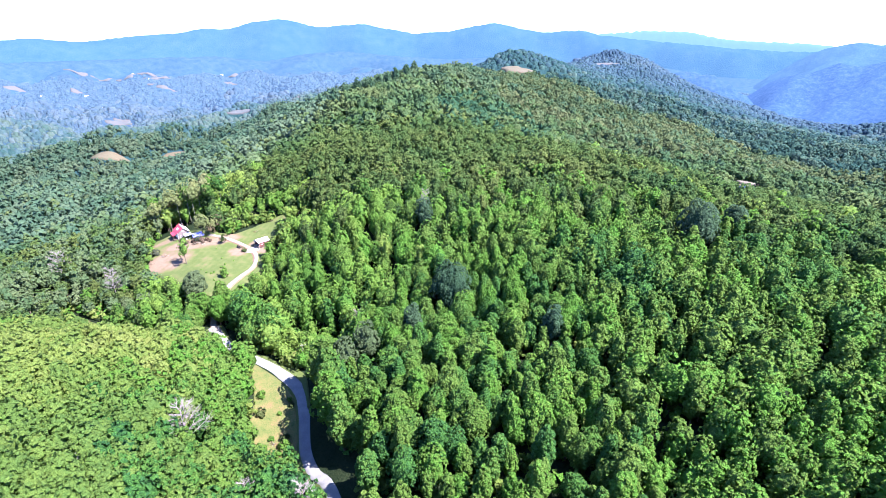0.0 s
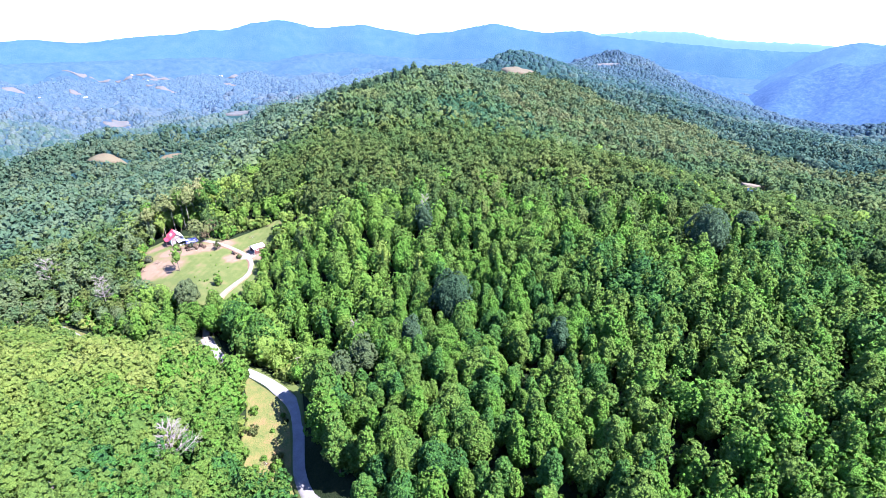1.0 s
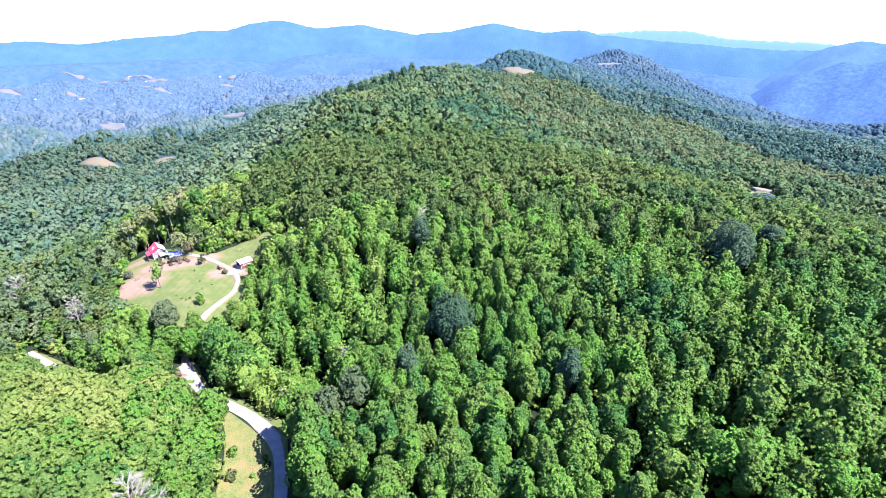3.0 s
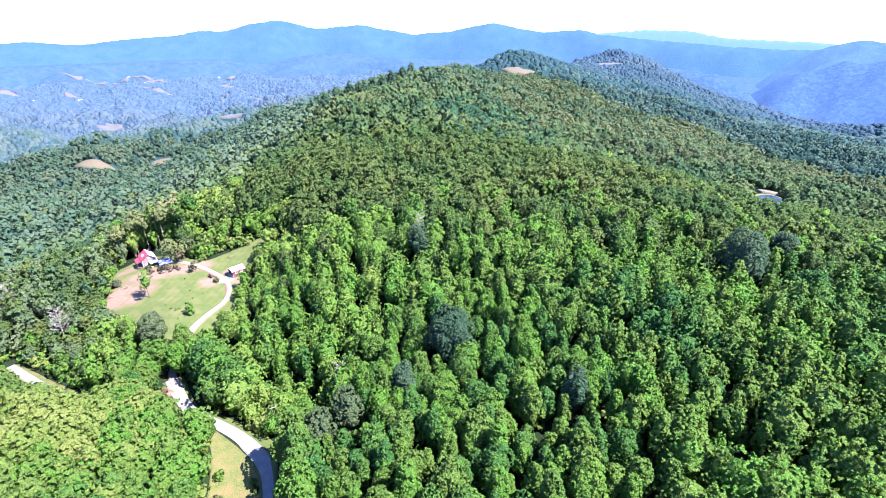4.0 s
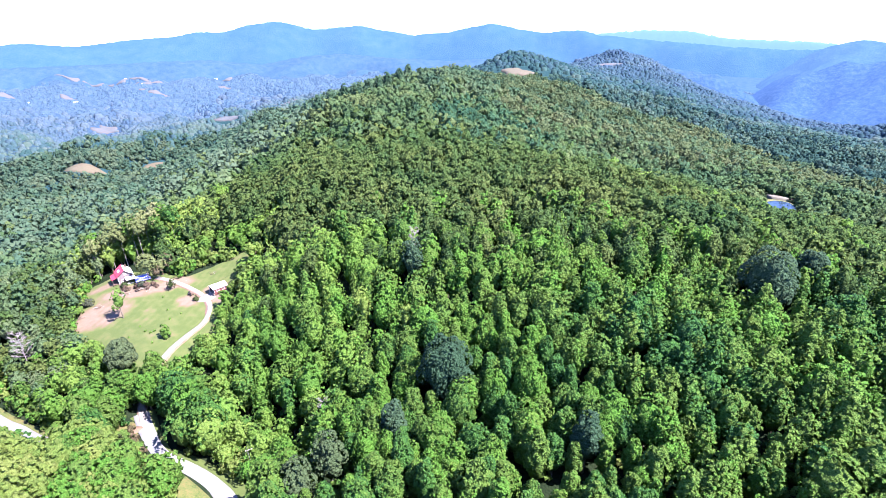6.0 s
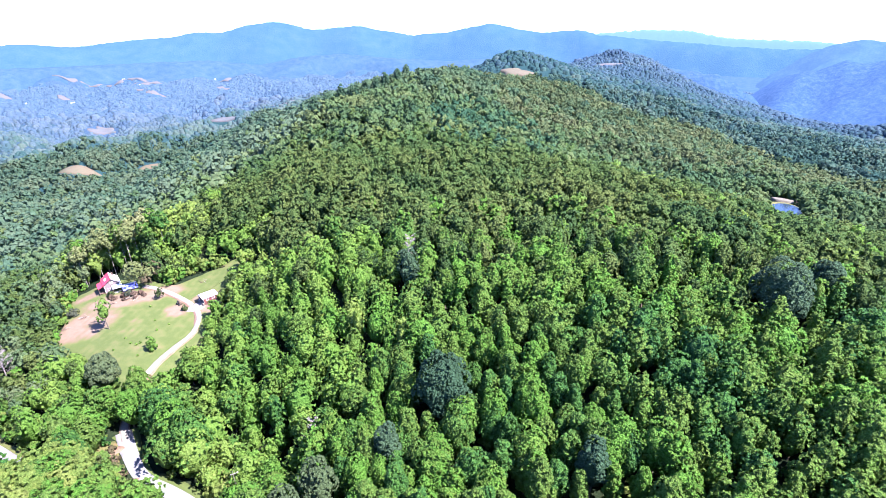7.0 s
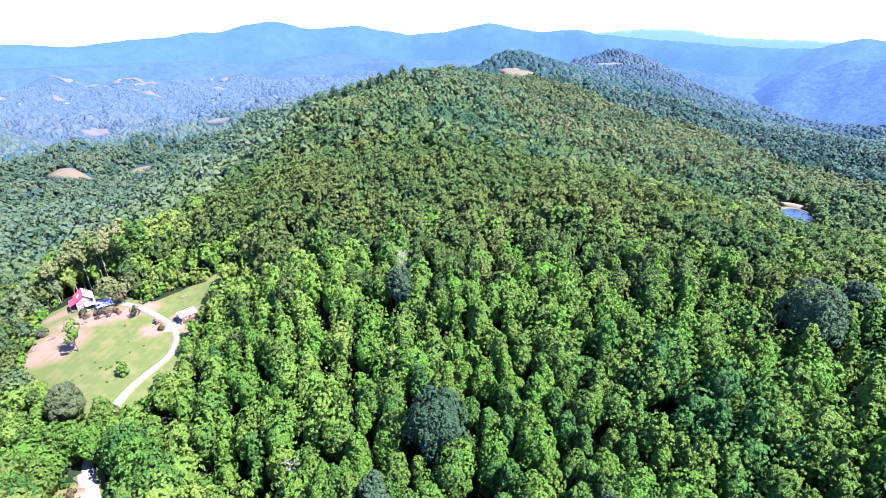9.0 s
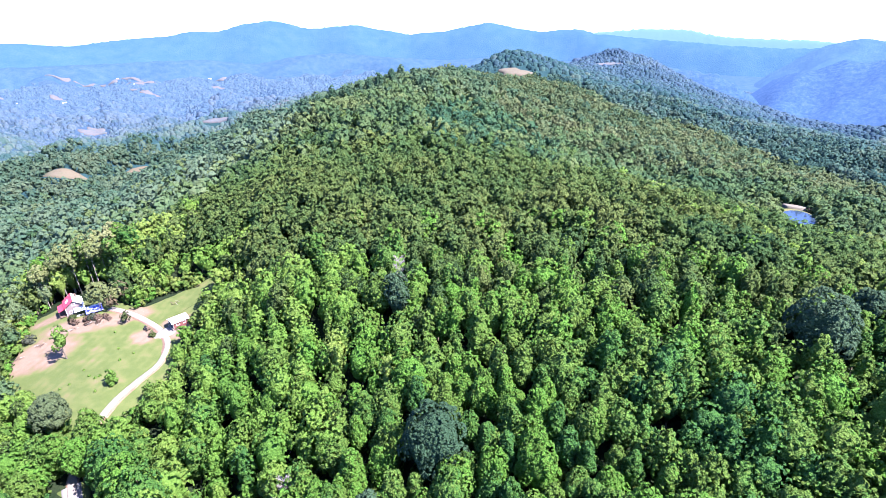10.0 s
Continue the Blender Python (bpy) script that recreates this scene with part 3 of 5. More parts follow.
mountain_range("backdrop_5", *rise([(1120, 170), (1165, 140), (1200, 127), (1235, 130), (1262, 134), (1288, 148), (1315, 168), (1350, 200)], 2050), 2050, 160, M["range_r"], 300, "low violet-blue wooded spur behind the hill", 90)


# ---- trees ----
def quads_sphere(cols, rows, r):
    """A rough ball of four-cornered faces."""
    th, ph = np.meshgrid(np.linspace(0.12, math.pi - 0.12, rows), np.arange(cols) * math.tau / cols, indexing="ij")
    v = np.stack([np.sin(th) * np.cos(ph), np.sin(th) * np.sin(ph), np.cos(th)], -1).reshape(-1, 3)
    v *= 1 + r.uniform(-0.14, 0.14, (len(v), 1))
    return v, grid_faces(rows, cols, True)[:, ::-1]


def tufts(p, nn, size, r):
    """Small domes of leaves, one at each place p, that face along nn: four ragged rim corners round a raised middle."""
    k = len(p)
    t1 = np.cross(nn, r.normal(size=(k, 3)))
    t1 /= np.linalg.norm(t1, axis=1)[:, None]
    t2 = np.cross(nn, t1)
    s = np.asarray(size).reshape(-1, 1) * r.uniform(0.7, 1.3, (k, 1))
    ring = [p + nn * s * 0.55]
    for a in range(4):
        c = a * math.tau / 4 + r.uniform(-0.3, 0.3, (k, 1))
        ring.append(p + (t1 * np.cos(c) + t2 * np.sin(c)) * s * r.uniform(0.8, 1.4, (k, 1)) - nn * s * r.uniform(0.2, 0.95, (k, 1)))
    f = np.array([(0, 1, 2, 3), (0, 3, 4, 1)])
    return np.stack(ring, 1).reshape(-1, 3), (f[None] + (np.arange(k) * 5)[:, None, None]).reshape(-1, 4)


def crown(seed, width, tall, lobes, count, size, core=(6, 5), point=0.2, low=0.25, fill=1.0):
    """A crown of big leafy lobes, each covered in small domed tufts, round an uneven heart; its foot is at z = 0.
    point: how far it narrows towards the top; low: how much of its lower part carries leaves."""
    r = np.random.RandomState(seed)
    hv, hf = quads_sphere(core[0], core[1], r)
    taper = 1 - point * np.clip(hv[:, 2:], -0.3, 1)
    heart = fill * hv * np.array([width * 0.37, width * 0.37, tall * 0.42]) * np.c_[taper, taper, np.ones_like(taper)] + (0, 0, tall * 0.47)
    golden = math.pi * (3 - math.sqrt(5))
    i = np.arange(lobes)
    up = 0.97 - (1.97 - (1 - low)) * (i + 0.5) / lobes
    a = i * golden + r.uniform(-0.5, 0.5, lobes)
    ring = np.sqrt(np.clip(1 - up * up, 0, 1)) * (1 - point * np.clip(up, -0.3, 1))
    reach = r.uniform(0.85, 1.12, lobes)
    rad = width * 0.215 * r.uniform(0.72, 1.25, lobes) * (14 / lobes) ** 0.45
    cen = np.stack([ring * np.cos(a) * width * 0.33 * reach, ring * np.sin(a) * width * 0.33 * reach, tall * (0.48 + 0.40 * up * reach)], 1)
    axis = np.stack([ring * np.cos(a), ring * np.sin(a), 0.5 * up + 0.45], 1)
    ps, ns = [], []
    got = 0
    while got < count:
        w = r.randint(0, lobes, count)
        d = r.normal(size=(count, 3)) + axis[w] * 0.9
        d /= np.linalg.norm(d, axis=1)[:, None]
        p = cen[w] + d * rad[w][:, None] * (1.0, 1.0, 1.25)
        gap = np.linalg.norm(p[:, None] - cen[None], axis=2) / rad[None]
        gap[np.arange(count), w] = 9
        inner = np.linalg.norm((p - (0, 0, tall * 0.47)) / (width * 0.36, width * 0.36, tall * 0.41), axis=1)
        keep = (gap.min(1) > 0.86) & (inner > 0.92)
        ps.append(p[keep]), ns.append((d + axis[w] * 0.3 + (0, 0, 0.15))[keep] + r.normal(size=(keep.sum(), 3)) * 0.22)
        got += keep.sum() + 1
    p, nn = np.vstack(ps)[:count], np.vstack(ns)[:count]
    nn /= np.linalg.norm(nn, axis=1)[:, None]
    tv, tf = tufts(p, nn, np.full(len(p), size), r)
    return np.vstack([heart, tv]), np.vstack([hf, tf + len(heart)])


def trunk(seed, tall, thick, limbs, sides=6):
    """A tapered trunk with limbs."""
    r = np.random.RandomState(seed)
    v, f, n = [], [], 0

    def tube(path, radii):
        nonlocal n
        a = np.arange(sides) * math.tau / sides
        for (x, y, z), rad in zip(path, radii):
            v.append(np.stack([x + rad * np.cos(a), y + rad * np.sin(a), np.full(sides, z)], 1))
        f.append(grid_faces(len(path), sides, True) + n)
        n += sides * len(path)
    lean = r.uniform(-0.05, 0.05, 2)
    tube([(lean[0] * z, lean[1] * z, z) for z in (-1.0, 0.0, tall * 0.45, tall)], (thick * 1.5, thick * 1.1, thick * 0.75, thick * 0.15))
    for i in range(limbs):
        a, z = r.uniform(0, math.tau), tall * r.uniform(0.4, 0.8)
        ln = tall * r.uniform(0.10, 0.15)
        tube([(lean[0] * z, lean[1] * z, z), (ln * 0.5 * math.cos(a), ln * 0.5 * math.sin(a), z + ln * 0.35), (ln * math.cos(a), ln * math.sin(a), z + ln * 0.9)], (thick * 0.5, thick * 0.35, thick * 0.08))
    return np.vstack(v), np.vstack(f)


def inside(x, y, poly, grow=0.0):
    """Which places lie in a plan outline, grown outwards by some metres."""
    p = np.array(poly, float)
    if grow:
        c = p.mean(0)
        d = p - c
        p = c + d * (1 + grow / np.linalg.norm(d, axis=1)[:, None])
    hit = np.zeros(len(x), bool)
    for (x1, y1), (x2, y2) in zip(p, np.roll(p, -1, 0)):
        cross = ((y1 > y) != (y2 > y)) & (x < (x2 - x1) * (y - y1) / (y2 - y1 + 1e-9) + x1)
        hit ^= cross
    return hit


def near_line(x, y, points, dist):
    c = smooth_line(points, 3.0)
    d = np.full(len(x), 1e9)
    for a in range(0, len(c), 50):
        q = c[a:a + 50]
        d = np.minimum(d, np.sqrt(((x[:, None] - q[:, 0]) ** 2 + (y[:, None] - q[:, 1]) ** 2).min(1)))
    return d < dist


def open_ground(x, y, margin):
    o = near_line(x, y, ROAD, 3.6 + margin) | near_line(x, y, SIDE, 3.2 + margin) | near_line(x, y, DRIVE, 2.6 + margin)
    for p in (LAWN, MEADOW, VERGE):
        o |= inside(x, y, p, margin)
    for fx, fy, a, b, t in FIELDS:
        for back in (0.0, 0.6):
            k = 1 - back * min(14.0, 0.4 * b + 5) / math.hypot(fx, fy)
            o |= inside(x, y, ellipse(fx * k, fy * k, a, b, t), margin)
    return o | inside(x, y, ellipse(234, 356.5, 17, 11, 52), margin) | inside(x, y, ellipse(224, 343, 16, 8, 52), margin) | inside(x, y, ellipse(246, 377, 11, 6, -20), margin)


MID_FLIGHT = np.array([2.0, 35.0, 112.0])


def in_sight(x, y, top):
    """Which places show from the camera in mid-flight; trees hidden from there are left out."""
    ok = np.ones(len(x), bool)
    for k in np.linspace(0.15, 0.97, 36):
        px, py = MID_FLIGHT[0] + (x - MID_FLIGHT[0]) * k, MID_FLIGHT[1] + (y - MID_FLIGHT[1]) * k
        line = MID_FLIGHT[2] + (top - MID_FLIGHT[2]) * k
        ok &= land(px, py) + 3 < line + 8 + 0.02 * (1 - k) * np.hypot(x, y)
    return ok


def scatter(seed, spacing, r0, r1, half):
    """Places on a shaken grid in a fan of the plan between two distances."""
    r = np.random.RandomState(seed)
    n = int(r1 / spacing) + 2
    i, j = np.meshgrid(np.arange(-n, n + 1), np.arange(-2, n + 1), indexing="ij")
    x = (i + 0.5 * (j % 2)) * spacing + r.uniform(-0.46, 0.46, i.shape) * spacing
    y = j * spacing * 0.9 + r.uniform(-0.46, 0.46, i.shape) * spacing
    x, y = x.ravel(), y.ravel()
    d = np.hypot(x, y) * (1 + 0.04 * r.uniform(-1, 1, len(x)))
    ok = (d > r0) & (d <= r1) & (np.abs(np.degrees(np.arctan2(x, y + 25))) < half)
    x, y = x[ok], y[ok]
    return x, y, r


def plant(name, x, y, r, kinds, mats, label, scale=(0.8, 1.25), slots=None, sink=0.0, grown=1.0, slim=1.0):
    """One joined wood: each place takes one of the kinds of tree, turned and sized by chance."""
    z = land(x, y) - sink
    vs, fs, ts, ms, n = [], [], [], [], 0
    which = r.randint(0, len(kinds), len(x))
    turn, size = r.uniform(0, math.tau, len(x)), r.uniform(scale[0], scale[1], len(x))
    tint = np.clip(0.5 + 0.55 * r.uniform(-0.5, 0.5, len(x)) + 0.24 * waves(x, y, 21, 55) + 0.2 * waves(x, y, 22, 170) - 0.40 * ((y > 860) & (x > -20) & (y < 1500)) + 0.16 * ((x < -170) & (y > 320)) + 0.18 * ((x < -30) & (x > -170) & (y > 250) & (y < 620)), 0, 1)
    fat = slim * r.uniform(0.88, 1.15, len(x)) / np.sqrt(grown)
    size = size * grown
    for k, (v, f, fm) in enumerate(kinds):
        w = np.where(which == k)[0]
        if not len(w):
            continue
        c, s = np.cos(turn[w])[:, None], np.sin(turn[w])[:, None]
        sz, ft = size[w][:, None], (size * fat)[w][:, None]
        p = np.stack([(v[:, 0] * c - v[:, 1] * s) * ft + x[w][:, None], (v[:, 0] * s + v[:, 1] * c) * ft + y[w][:, None], v[:, 2] * sz + z[w][:, None]], -1)
        vs.append(p.reshape(-1, 3))
        fs.append((f[None] + (np.arange(len(w)) * len(v))[:, None, None]).reshape(-1, 4) + n)
        ts.append(np.repeat(tint[w], len(v)))
        base = np.zeros(len(w), int) if slots is None else slots[w]
        ms.append((np.where(fm[None] == 1, len(mats) - 1, base[:, None])).ravel())
        n += len(w) * len(v)
    me = mesh_of(name, np.vstack(vs), np.vstack(fs), mats, np.concatenate(ms), True, np.concatenate(ts))
    return tagged(new(name, me), label, "woods", kind="stuff")


def whole(seed, width, tall, bole, lobes, count, size, core, point, low=0.25, fill=1.0):
    """A tree as one set of faces: crown from the bole upward, and its trunk. Marks 1 on bark."""
    cv, cf = crown(seed, width, tall - bole, lobes, count, size, core, point, low, fill)
    cv = cv + (0, 0, bole)
    a = np.arange(3) * math.tau / 3
    tv = np.vstack([np.column_stack([k * np.cos(a), k * np.sin(a), np.full(3, z)]) for k, z in ((0.32, -1.0), (0.16, tall * 0.6))])
    tf = grid_faces(2, 3, True)
    return np.vstack([cv, tv]), np.vstack([cf, tf + len(cv)]), np.r_[np.zeros(len(cf), int), np.ones(len(tf), int)]


SHAPES = [(6.9, 15.0, 2.5, 0.40), (8.6, 14.0, 2.0, 0.16), (6.0, 16.0, 3.0, 0.46), (7.2, 12.8, 2.0, 0.22), (9.6, 14.6, 2.5, 0.14), (5.8, 13.6, 2.5, 0.36)]
KINDS_A = [whole(100 + i, w * 1.14, h, 0.5 * b, 22, 160, 0.42, (5, 4), p) for i, (w, h, b, p) in enumerate(SHAPES)]
KINDS_M = [whole(120 + i, w * 1.16, h, 0.5 * b, 16, 60, 0.70, (5, 3), p, 0.1) for i, (w, h, b, p) in enumerate(SHAPES)]
KINDS_Y = [whole(150 + i, w * 1.10, h * 0.9, 0.8, 16, 100, 0.54, (5, 4), 0.3, 0.0, 1.12) for i, (w, h, b, p) in enumerate(SHAPES)]
KINDS_B = [whole(200 + i, w * 1.12, h * 0.94, b, 9, 13, 1.3, (4, 3), p * 0.9, 0.0) for i, (w, h, b, p) in enumerate(SHAPES)]


def clump(seed, width, tall):
    """The top of a far tree: an uneven rounded dome that reaches down into the ground."""
    r = np.random.RandomState(seed)
    a = np.arange(4) * math.tau / 4 + r.uniform(0, 1.5) + r.uniform(-0.3, 0.3, 4)
    v = [(r.uniform(-0.1, 0.1) * width, r.uniform(-0.1, 0.1) * width, tall)]
    for reach, drop in ((0.36, 0.16), (0.52, 0.95)):
        q = reach * width * r.uniform(0.85, 1.15, 4)
        v += [(q[i] * math.cos(a[i]), q[i] * math.sin(a[i]), tall * (1 - drop * r.uniform(0.75, 1.2))) for i in range(4)]
    f = [(0, 1, 2, 3), (0, 3, 4, 1)] + [(1 + i, 5 + i, 5 + (i + 1) % 4, 1 + (i + 1) % 4) for i in range(4)]
    return np.array(v), np.array(f), np.zeros(6, int)


KINDS_C = [clump(300 + i, 7.2 + 0.8 * i, 8.5 + 1.3 * (i % 3)) for i in range(6)]
KINDS_D = [clump(320 + i, 16 + 1.8 * i, 10 + 1.5 * (i % 3)) for i in range(6)]


def part(name, data, material, parent, label=""):
    """One mesh under a thing or a part; data: a bmesh, or verts and faces."""
    if isinstance(data, tuple):
        me = mesh_of(name, data[0], data[1], (material,), None, name in ("crown", "foliage"))
    else:
        me = bpy.data.meshes.new(name)
        data.to_mesh(me)
        data.free()
        me.materials.append(material)
    ob = new(name, me)
    ob.parent = parent
    if label:
        tagged(ob, label)
    return ob


def tree(name, seed, width, tall, bole, lobes, count, size, point, leaf_mat, label, category="tree", group="", thick=0.24, limbs=5, bark="bark", low=0.3, fill=0.95):
    """A broadleaved tree: tapered trunk with limbs, and a crown of leaf sprays."""
    top = tagged(new(name), label, category, group)
    part("trunk", trunk(seed, tall * 0.86, thick, limbs, 6), M[bark], top)
    v, f = crown(seed, width, tall - bole, lobes, count, size, (8, 6), point, low, fill)
    part("crown", (v + (0, 0, bole), f), leaf_mat, top)
    return top


def stand(ob, x, y, turn=0.0, size=1.0, sink=0.0):
    ob.matrix_basis = pose(x, y, height(x, y) - sink, 0, 0, turn) @ Matrix.Scale(size, 4)
    return ob


# single trees that stand out of the woods: (x, y, width, height, bole)
BIG_DARK = [(3, 147.5, 16.0, 21.5, 1.5), (93, 163, 16.0, 22, 2), (33, 123, 7.0, 17, 3), (-10, 134, 7.0, 17, 3), (-30, 120, 9.0, 18, 3), (-99.5, 170, 9.5, 15, 2.5), (-8, 192, 8.5, 18, 3), (-24, 126, 8.0, 18, 3), (112, 172, 10.0, 17, 3)]
DEAD = [(-66, 94, 14, 6.6), (-44.5, 77, 12, 4.0), (-32, 77.5, 12, 4.0), (-30, 145.5, 12, 3.4), (-173, 195, 17, 6.0), (-139, 179, 15, 4.5), (-74, 71, 9, 2.2), (-8, 201, 16, 4.0)]


patch("glade", ellipse(57, 240, 6, 5, 0), M["grass"], 0.3, 2, "small pale grassy gap in the wood", 0.15, 41, category="glade")
GLADE = [(57, 240, 7.0), (55, 233, 6.0), (83, 153, 5.0), (104, 158, 4.5)]
RIDGE = [(-69, 480), (-62, 497), (-80, 468), (-56, 515), (-88, 452), (-50, 534), (-74, 489), (-40, 560), (-96, 438), (-33, 590)]


def free_of(x, y, trees, share):
    ok = np.ones(len(x), bool)
    for t in trees:
        ok &= np.hypot(x - t[0], y - t[1]) > share(t)
    return ok


x, y, r = scatter(11, 4.75, 46, 330, 56)
ok = ~open_ground(x, y, 1.4) & (r.uniform(0, 1, len(x)) > 0.10) & (np.abs(np.degrees(np.arctan2(x, y + 25))) < np.interp(y, [100, 260], [56, 48]))
ok &= free_of(x, y, BIG_DARK, lambda t: 0.46 * t[2]) & free_of(x, y, DEAD, lambda t: 0.7 * t[3])
STRIP = [(-22, 84), (-28.3, 91.5), (-33, 100), (-36.4, 112), (-40.2, 121), (-46, 128.2)]
ok &= ~near_line(x, y, STRIP, 4.6) & ~inside(x, y, ellipse(-75.5, 149, 7.5, 5, -45))
SIDE_FRONT = [(-99, 137.5), (-107.5, 141), (-118, 146.5), (-127, 150.5)]
ok &= ~near_line(x, y, SIDE_FRONT, 6.5)
BANK = [(-69, 132.5), (-77, 137), (-83.5, 143), (-88, 149)]
ok &= ~near_line(x, y, BANK, 4.5)
ok &= ~inside(x, y, ellipse(-134, 232, 14, 13, 0)) & free_of(x, y, GLADE, lambda t: t[2])
x, y = x[ok], y[ok]
edge = open_ground(x, y, 20.0) & ~((x > -46) & (y < 128) & (x < 20)) & ~((x < -120) & (y > 228)) & ~((x > -92) & (x < -60) & (y > 142) & (y < 166)) & ~((x < -78) & (y < 153))
grown = np.where(edge, 0.64, 1.0)
west = (x < -46 - 0.42 * (y - 85)) & (y < 150) & (x < -44)
bright = west & (r.uniform(0, 1, len(x)) < np.clip((-x - 50) / 28, 0.12, 0.93))
path_d = np.hypot(x - 8, np.clip(np.abs(y - 103) - 34, 0, None) * 1.2)
slot_near = bright | ((edge | (y < 215)) & (x > -122) & (y > 124) & (y < 262) & (r.uniform(0, 1, len(x)) < np.clip((-x + 6) / 55, 0.0, 0.8)))
near = path_d <= np.sort(np.where(west, 1e9, path_d))[319]
near &= ~west
crest = (x > 95) & (y > 165) & (r.uniform(0, 1, len(x)) < 0.1)
slot_near |= crest
pale = (x < -112) & (y > 160) & (x < -118 - 0.28 * np.clip(y - 175, 0, 90)) & (r.uniform(0, 1, len(x)) < 0.55)
# trees behind the house also take the lighter leaves, for hazy backlight
slot_near |= (x < -108) & (x > -175) & (y > 236) & (y < 300) & (r.uniform(0, 1, len(x)) < 0.7)
pale &= ~slot_near
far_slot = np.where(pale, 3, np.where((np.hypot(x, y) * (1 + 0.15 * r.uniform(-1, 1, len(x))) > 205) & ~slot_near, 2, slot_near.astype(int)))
rest = ~near & ~west
close = rest & (np.hypot(x, y) < 215)
plant("woods", x[close], y[close], r, KINDS_A, (M["woods"], M["sunlit_green"], ZONE[0], M["mixed"], M["bark"]), "dense green summer hardwood forest on the near hillside", slots=far_slot[close], scale=(0.74, 1.12), grown=grown[close], slim=0.90)
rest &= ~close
plant("woods", x[rest], y[rest], r, KINDS_M, (M["woods"], M["sunlit_green"], ZONE[0], M["mixed"], M["bark"]), "dense green summer hardwood forest over the hillside", slots=far_slot[rest], scale=(0.74, 1.12), grown=grown[rest], slim=0.92)
xw, yw, rw = scatter(16, 3.8, 46, 210, 66)
ok = (xw < -46 - 0.42 * (yw - 85)) & (yw < 150) & (xw < -44) & ~open_ground(xw, yw, 1.0) & free_of(xw, yw, DEAD, lambda t: 0.5 * t[3]) & ~near_line(xw, yw, BANK, 4.5) & ~near_line(xw, yw, SIDE_FRONT, 6.0)
xw, yw = xw[ok], yw[ok]
plant("young_woods", xw, yw, rw, KINDS_Y, (M["woods"], M["bright"], M["bark"]), "dense yellow-green young wood on the sunny hillside",
      slots=(rw.uniform(0, 1, len(xw)) < np.clip((-xw - np.interp(yw, [62, 104], [40, 60])) / 34, 0.10, 0.95)).astype(int), scale=(0.88, 1.04), grown=0.92)
TREE_WORDS = ["tall pointed green hardwood in the dense hillside wood", "broad round-topped green hardwood in the dense hillside wood", "slender tapering green hardwood in the dense hillside wood",
              "smaller mid-green hardwood in the dense hillside wood", "large full-crowned green hardwood in the dense hillside wood", "narrow young green hardwood in the dense hillside wood"]
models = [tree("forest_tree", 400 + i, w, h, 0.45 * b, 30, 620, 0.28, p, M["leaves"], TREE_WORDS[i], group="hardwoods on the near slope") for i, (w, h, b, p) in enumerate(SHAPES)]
firsts = []
for i, (tx, ty) in enumerate(zip(x[near], y[near])):
    size, wide = r.uniform(0.76, 1.10), r.uniform(0.80, 1.06)
    place = pose(tx, ty, height(tx, ty), 0, 0, r.uniform(0, 360)) @ Matrix.Diagonal((size * wide, size * wide, size, 1))
    if i < len(models):
        firsts.append(place)
    else:
        copy_thing(models[r.randint(len(models))], place)
for i, (tx, ty, w, h, b) in enumerate(BIG_DARK):
    stand(tree("dark_tree", 450 + i, w, h, b, 40 if w > 9 else 20, 1500 if w > 9 else 620, 0.31, 0.12, M["dark"] if i not in (4, 5, 7) else M["grey_dark"], "dark blue-green full-crowned tree among lighter hardwoods" if i != 5 else "grey-green broad tree beside the lawn and drive", group="dark trees in the wood", thick=0.35), tx, ty)

rr = np.random.RandomState(77)
for i, (tx, ty) in enumerate(((-85.5, 133.4), (-90.5, 135), (-87, 130), (-90, 141.2), (-94, 145))):
    copy_thing(models[(1, 3, 5)[i % 3]], pose(tx, ty, height(tx, ty), 0, 0, rr.uniform(0, 360)) @ Matrix.Scale(rr.uniform(0.85, 1.05), 4))
for tx, ty in ((-85.0, 160.0), (-87.0, 164.2), (-95.5, 160.0), (-88.6, 168.4), (-92.5, 152.5), (-91.0, 148.5), (-92.4, 160.4), (-86.4, 158.9)):
    copy_thing(models[3], pose(tx, ty, height(tx, ty), 0, 0, rr.uniform(0, 360)))
for tx, ty in ((-69.0, 150.5), (-74.5, 155.5), (-63.0, 147.0)):
    copy_thing(models[4], pose(tx, ty, height(tx, ty), 0, 0, rr.uniform(0, 360)) @ Matrix.Scale(1.3, 4))
for i in range(12):
    tx, ty = -150 + 3.1 * i + rr.uniform(-0.8, 0.8), 249 + 3.0 * (i % 3) + rr.uniform(-0.8, 0.8)
    copy_thing(models[(3, 5)[i % 2]], pose(tx, ty, height(tx, ty), 0, 0, rr.uniform(0, 360)) @ Matrix.Scale(rr.uniform(0.7, 0.9), 4))
for i in range(7):
    ty = 95.0 + 4.6 * i
    tx = np.interp(ty, [85, 91.5, 100, 112, 121, 127.6], [-27.3, -33, -37.8, -41.2, -44.7, -50.3]) + 8.0 + rr.uniform(0, 1.0)
    copy_thing(models[(0, 2, 4)[i % 3]], pose(tx, ty, height(tx, ty), 0, 0, rr.uniform(0, 360)) @ Matrix.Scale(rr.uniform(1.28, 1.4), 4))
for ob, place in zip(models, firsts):
    ob.matrix_basis = place
x, y, r = scatter(12, 7.2, 330, 900, 45.5)
ok = ~open_ground(x, y, 3)
x, y = x[ok], y[ok]
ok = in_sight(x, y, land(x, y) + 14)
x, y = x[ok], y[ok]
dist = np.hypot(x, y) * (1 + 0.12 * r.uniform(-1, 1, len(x)))
